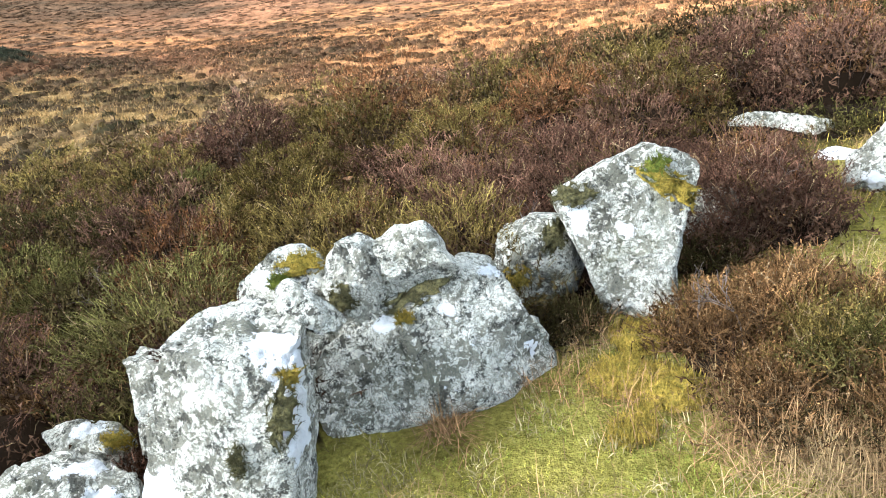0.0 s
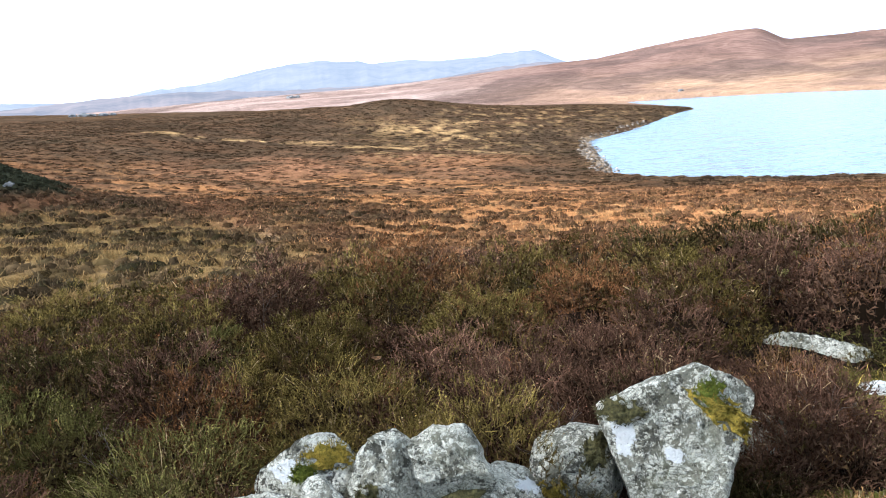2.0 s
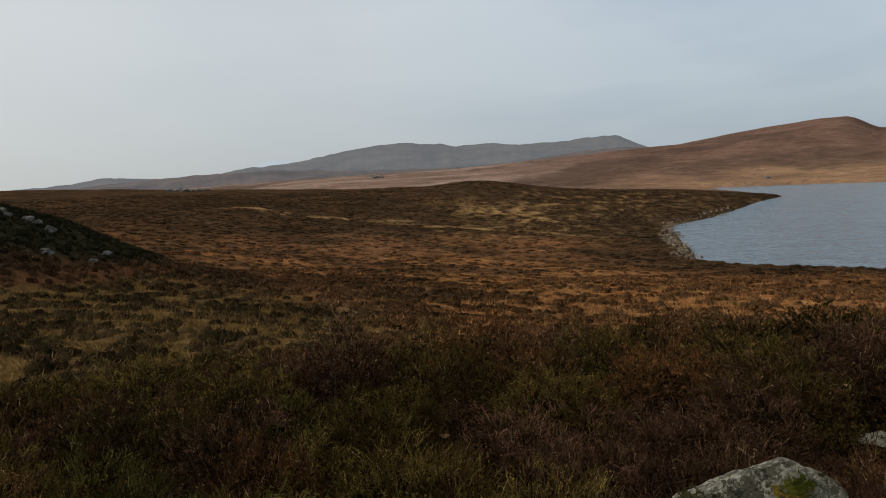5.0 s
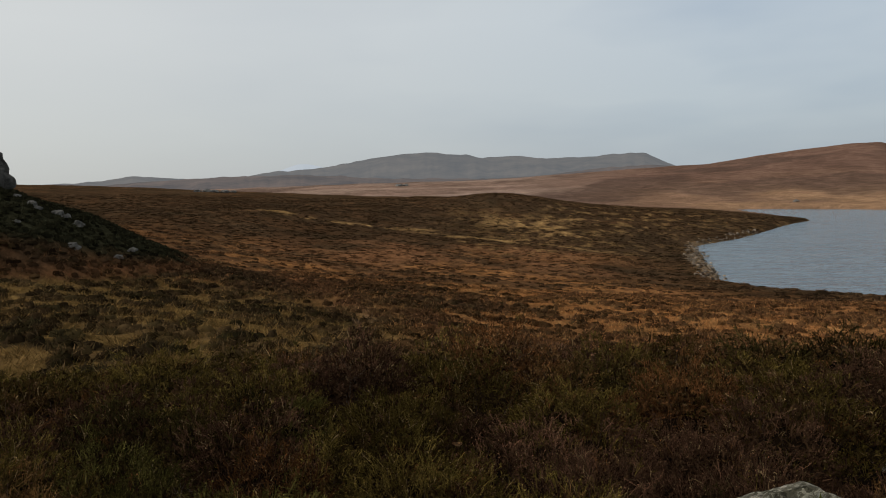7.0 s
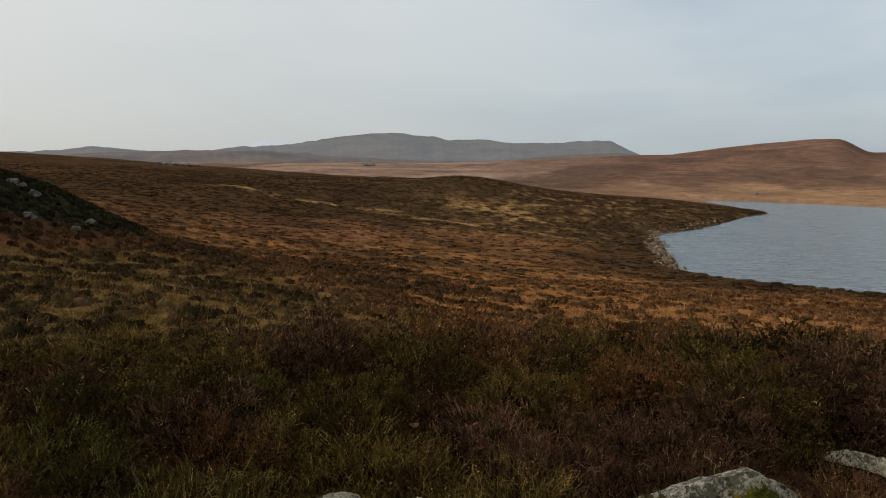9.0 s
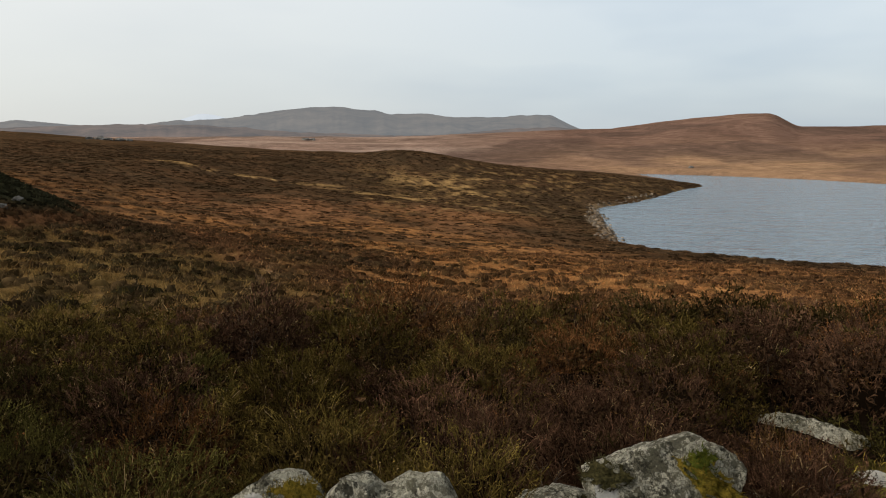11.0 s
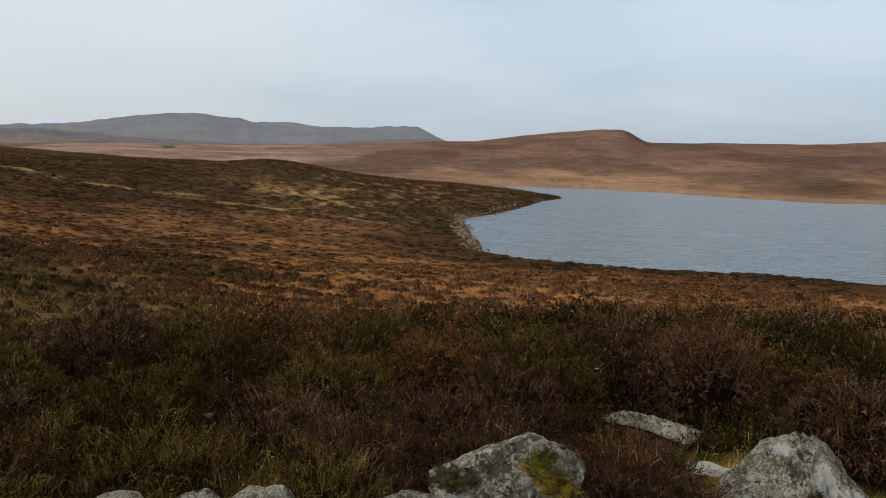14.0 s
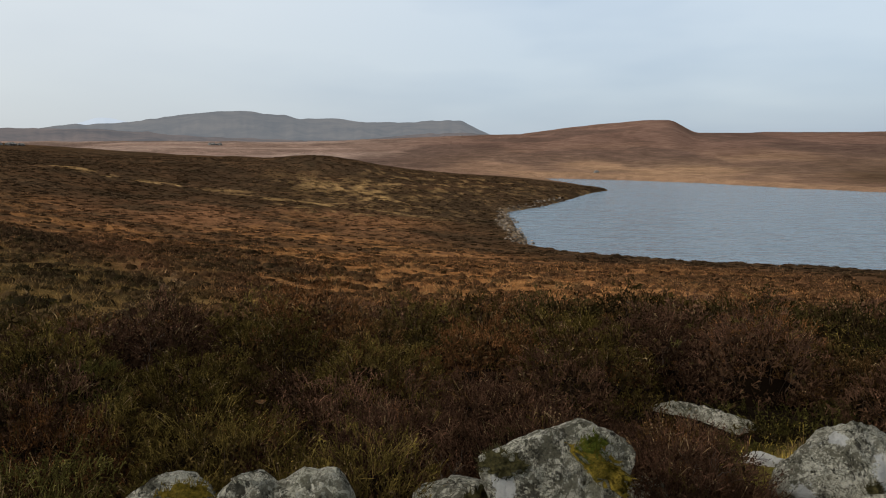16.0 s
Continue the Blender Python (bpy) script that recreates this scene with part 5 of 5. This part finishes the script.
def build_moor_tussocks():
    """Tufts of deer grass and clumps of low heather over the open moor, out to the shore and skyline."""
    x1, y1 = scatter(19000, 9.3, 62, -50, 41, 1.4)
    far = np.hypot(x1, y1) > 11.5 - 2.2 * sstep(-8, 6, np.degrees(np.arctan2(x1, y1)))
    x1, y1 = x1[far], y1[far]
    x2, y2 = scatter(22000, 60, 215, -50, 32, 1.5)
    x3, y3 = scatter(4200, 2.6, 45, 41, 310, 1.3)
    off = ~inside(TURF, x3, y3) & (np.hypot(x3, y3) > 8.5)
    x3, y3 = x3[off], y3[off]
    for name, x, y, blades_n, size, wide in (("moor_plants", x3, y3, 6, 0.26, 0.03), ("moor_grass", x1, y1, 10, 0.24, 0.018), ("far_moor_grass", x2, y2, 5, 0.22, 0.05)):
        sd = shore_distance(x, y)
        keep = (sd > 0.8) & (y + 0.9 * np.maximum(0, x - 40) < 235)
        x, y, sd = x[keep], y[keep], sd[keep]
        col, grass = cover(x, y)
        is_grass = 0.6 * grass + 1.3 * (fbm(x / 0.9, y / 0.75, 3, 95) - 0.5) + 0.12 * rng.normal(size=len(x)) > 0.33
        sedge = sedge_mask(x, y)
        is_grass = np.where(sedge > 0.35, (fbm(x / 0.9, y / 0.9, 3, 65) + 0.02 * rng.normal(size=len(x)) > 0.50), is_grass)
        pale = np.where(rng.random((len(x), 1)) < 0.22, STRAW, ORANGE) * (1 - sedge[:, None]) + np.array(SEDGE) * 1.1 * sedge[:, None]
        tint = np.where(is_grass[:, None], col * 0.4 + 0.6 * pale, col * 0.65 + 0.35 * np.where(rng.random((len(x), 1)) < 0.3, DEEP, HEATH))
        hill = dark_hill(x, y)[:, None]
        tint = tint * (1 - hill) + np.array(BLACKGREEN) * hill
        far = sstep(45, 90, np.hypot(x, y))[:, None]
        tint = tint * (1 - 0.6 * far) + col * 0.6 * far
        tint = tint * (0.75 + 0.5 * rng.random((len(x), 1)))
        who = np.repeat(np.arange(len(x)), blades_n)
        n = len(who)
        bx, by = x[who] + rng.normal(size=n) * size * 0.75, y[who] + rng.normal(size=n) * size * 0.75
        g = is_grass[who]
        wide_lump = size * (0.7 + 0.8 * rng.random(len(x))) * (1 + 1.0 * far[:, 0])
        high_lump = size * (0.45 + 0.6 * rng.random(len(x))) * (1 - 0.5 * far[:, 0])
        ph, u = rng.random(n) * 2 * np.pi, np.sqrt(rng.random(n))
        bx, by = np.where(g, bx, x[who] + wide_lump[who] * u * np.cos(ph)), np.where(g, by, y[who] + wide_lump[who] * u * np.sin(ph))
        lift = np.where(g, 0, high_lump[who] * (0.9 - 0.9 * u ** 2))
        L = size * np.where(g, 0.8, 0.5) * (0.6 + 0.8 * rng.random(n))
        grass_part = spikes(bx, by, L, wide * np.where(g, 0.6, 1.5) * (0.7 + 0.6 * rng.random(n)), tint[who] * (0.6 + 0.8 * rng.random((n, 1))), 0.8, lift)
        lump = ~is_grass
        # mounds under half the shoots' tint, painted as shade beneath them
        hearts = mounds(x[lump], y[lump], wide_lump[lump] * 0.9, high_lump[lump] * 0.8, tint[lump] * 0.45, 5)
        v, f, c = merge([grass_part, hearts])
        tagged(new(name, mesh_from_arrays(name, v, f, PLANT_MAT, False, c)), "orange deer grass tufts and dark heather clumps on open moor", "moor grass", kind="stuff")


build_moor_tussocks()


# ---- rocks further off ----
def rough_rock(name, label, x, y, sx, sy, sz, seed, turn=0, sink=0.2, category="rock", group="", subdiv=3, mat=None):
    bm = bmesh.new()
    bmesh.ops.create_icosphere(bm, subdivisions=subdiv, radius=1.0)
    off = Vector((seed * 2.9, seed * 4.3, seed * 1.1))
    for v in bm.verts:
        p = v.co.copy()
        k = 1 + 0.45 * noise.noise(p * 1.4 + off) + 0.40 * (0.5 - noise.voronoi(p * 1.5 + off)[0][0]) + 0.25 * round(noise.noise(p * 2.6 + off) * 3) / 3 + 0.10 * noise.noise(p * 7 + off)
        v.co = Vector((p.x * sx * k, p.y * sy * k, p.z * sz * k))
    me = bpy.data.meshes.new(name)
    bm.to_mesh(me)
    bm.free()
    me.materials.append(mat or STONE_MAT)
    ob = new(name, me)
    ob.matrix_world = pose(x, y, ground_at(x, y) + sz * (0.55 - sink), 0, 0, turn)
    return tagged(ob, label, category, group)


def polar(az, d):
    return d * math.sin(radians(az)), d * math.cos(radians(az))


for k, (az_, d_, sx, sy, sz) in enumerate(((-45.6, 57, 2.2, 1.9, 2.1), (-44.1, 55.5, 1.0, 0.9, 1.2), (-47.9, 58, 2.5, 2.1, 1.9))):
    rough_rock("crag", "dark rock crag crowning the heathery hill", *polar(az_, d_), sx, sy, sz, k + 30, 20 * k, 0.35, "crag", "crags of the hilltop", 4, CRAG_MAT)
for k, (az_, d_, s) in enumerate(((-42.0, 49.8, 0.55), (-41.7, 49.0, 0.40), (-40.5, 49.4, 0.55), (-40.0, 49.3, 0.50), (-39.3, 47.8, 0.60), (-43.0, 43.5, 0.30), (-39.8, 42.7, 0.55), (-36.0, 46.0, 0.45), (-37.0, 44.0, 0.50), (-44.2, 48.2, 0.45), (-42.8, 51.3, 0.40))):
    rough_rock("hill_rock", "pale grey rock showing through hillside heather", *polar(az_, d_), s * 0.62, s * 0.5, s * 0.4, k + 50, 37 * k, 0.2, "rock", "rocks on the hillside", 3, PALE_CRAG)
rough_rock("lone_stone", "pale lone stone lying in moorland", *polar(28.5, 13.2), 0.13, 0.10, 0.12, 70, 10, -0.6)
for k, (az_, d_, s) in enumerate(((-30.7, 236, 1.5), (-30.2, 237, 1.2), (-29.5, 238, 1.3), (-28.9, 240, 1.0), (-31.4, 235, 1.1), (-16.9, 516, 3.0), (-16.4, 518, 2.4), (-6.2, 640, 2.0), (1.1, 642, 1.4), (11.06, 289, 1.1))):
    rough_rock("far_outcrop", "grey rock outcrop far across the moor", *polar(az_, d_), s, s * 0.8, s * 0.5, k + 80, 25 * k, 0.3, "rock", "far outcrops", 3, PALE_CRAG)


def build_shore_stones():
    """Cobbles of the bay and the stones along the point."""
    n = 800
    k = rng.integers(0, 4, n)
    line = np.array([(9.6, 90), (9.6, 104), (9.6, 118), (11, 138), (26, 169)], float)
    line2 = np.array([(9.6, 104), (9.6, 118), (11, 138), (26, 169), (40, 202)], float)
    t = rng.random(n)[:, None]
    p = line[k] * (1 - t) + line2[k] * t
    p = p + rng.normal(size=(n, 2)) * np.where(k < 2, 1.3, 1.0)[:, None] + np.where(k < 2, -1.0, 0)[:, None] * np.array((1.0, 0))
    sd = shore_distance(p[:, 0], p[:, 1])
    keep = (sd > -0.7) & (sd < 2.8)
    p = p[keep]
    n = len(p)
    s = 0.07 + 0.2 * rng.random(n) ** 3
    z = np.maximum(land(p[:, 0], p[:, 1]), WATER - 0.05)
    tint = np.array((0.22, 0.175, 0.13)) * (0.35 + 0.9 * rng.random((n, 1)))
    v, f, c = dome_set(p[:, 0], p[:, 1], z, s, s * 1.1, tint / 0.55, 6)
    tagged(new("shore_stones", mesh_from_arrays("shore_stones", v, f, PLANT_MAT, False, c)), "grey and whitish cobbles along the water's edge", "stones", kind="stuff")


build_shore_stones()


# ---- small things ----
def dry_leaf(x, y, z):
    bm = bmesh.new()
    rows = [(-0.03, 0.002), (-0.012, 0.014), (0.008, 0.016), (0.03, 0.003)]
    grid = [[bm.verts.new((a, b * k, 0.006 * k * k + 10 * a * a)) for k in (-1, 0, 1)] for a, b in rows]
    for r0, r1 in zip(grid, grid[1:]):
        for k in range(2):
            bm.faces.new((r0[k], r0[k + 1], r1[k + 1], r1[k]))
    bmesh.ops.solidify(bm, geom=bm.faces[:], thickness=0.0015)
    me = bpy.data.meshes.new("dry_leaf")
    bm.to_mesh(me)
    bm.free()
    me.materials.append(LEAF_MAT)
    ob = new("dry_leaf", me)
    ob.matrix_world = pose(x, y, z, 25, 10, 40)
    tagged(ob, "pale orange dry leaf caught in the heather", "leaf")


LEAF_MAT = moss_material("dry_leaf_tan", (0.42, 0.22, 0.09), (0.55, 0.34, 0.17))
TWIG_MAT = moss_material("bare_twig_grey", (0.10, 0.075, 0.055), (0.22, 0.17, 0.13))
dry_leaf(-0.93, 3.51, 0.30)


def bare_twig(x, y, seed, high):
    """A dead heather stem that forks three times."""
    local = random.Random(seed)
    curve = bpy.data.curves.new("bare_twig", "CURVE")
    curve.dimensions, curve.bevel_depth, curve.bevel_resolution = "3D", 0.0022, 0

    def grow(p, way, length, level):
        pts = [p]
        for _ in range(3):
            way = (way + Vector((local.gauss(0, 0.22), local.gauss(0, 0.22), local.gauss(0, 0.1)))).normalized()
            pts.append(pts[-1] + way * length / 3)
        sp = curve.splines.new("POLY")
        sp.points.add(len(pts) - 1)
        for q, c in zip(sp.points, pts):
            q.co, q.radius = (*c, 1), (1.0, 0.75, 0.5, 0.35)[level]
        if level < 3:
            for _ in range(3):
                grow(local.choice(pts[1:]), (way + Vector((local.gauss(0, 0.6), local.gauss(0, 0.6), 0.2))).normalized(), length * 0.62, level + 1)

    grow(Vector((0, 0, 0)), Vector((local.gauss(0, 0.3), local.gauss(0, 0.3), 1)).normalized(), high, 0)
    tmp = bpy.data.objects.new("bare_twig_tmp", curve)
    me = bpy.data.meshes.new_from_object(tmp)
    bpy.data.objects.remove(tmp)
    me.name = "bare_twig"
    me.materials.clear()
    me.materials.append(TWIG_MAT)
    ob = new("bare_twig", me)
    ob.location = (x, y, ground_at(x, y) + 0.05)
    tagged(ob, "grey leafless twig standing in dark heather", "twig", "bare twigs in the heather")


for k, (tx, ty, th) in enumerate(((-2.5, 5.6, 0.28), (-2.2, 5.3, 0.24), (-2.9, 5.9, 0.26), (-1.9, 2.75, 0.2), (-0.05, 2.62, 0.2), (0.50, 1.98, 0.14), (0.62, 1.86, 0.14), (1.15, 2.95, 0.24), (-2.05, 3.2, 0.22))):
    bare_twig(tx, ty, k + 3, th)
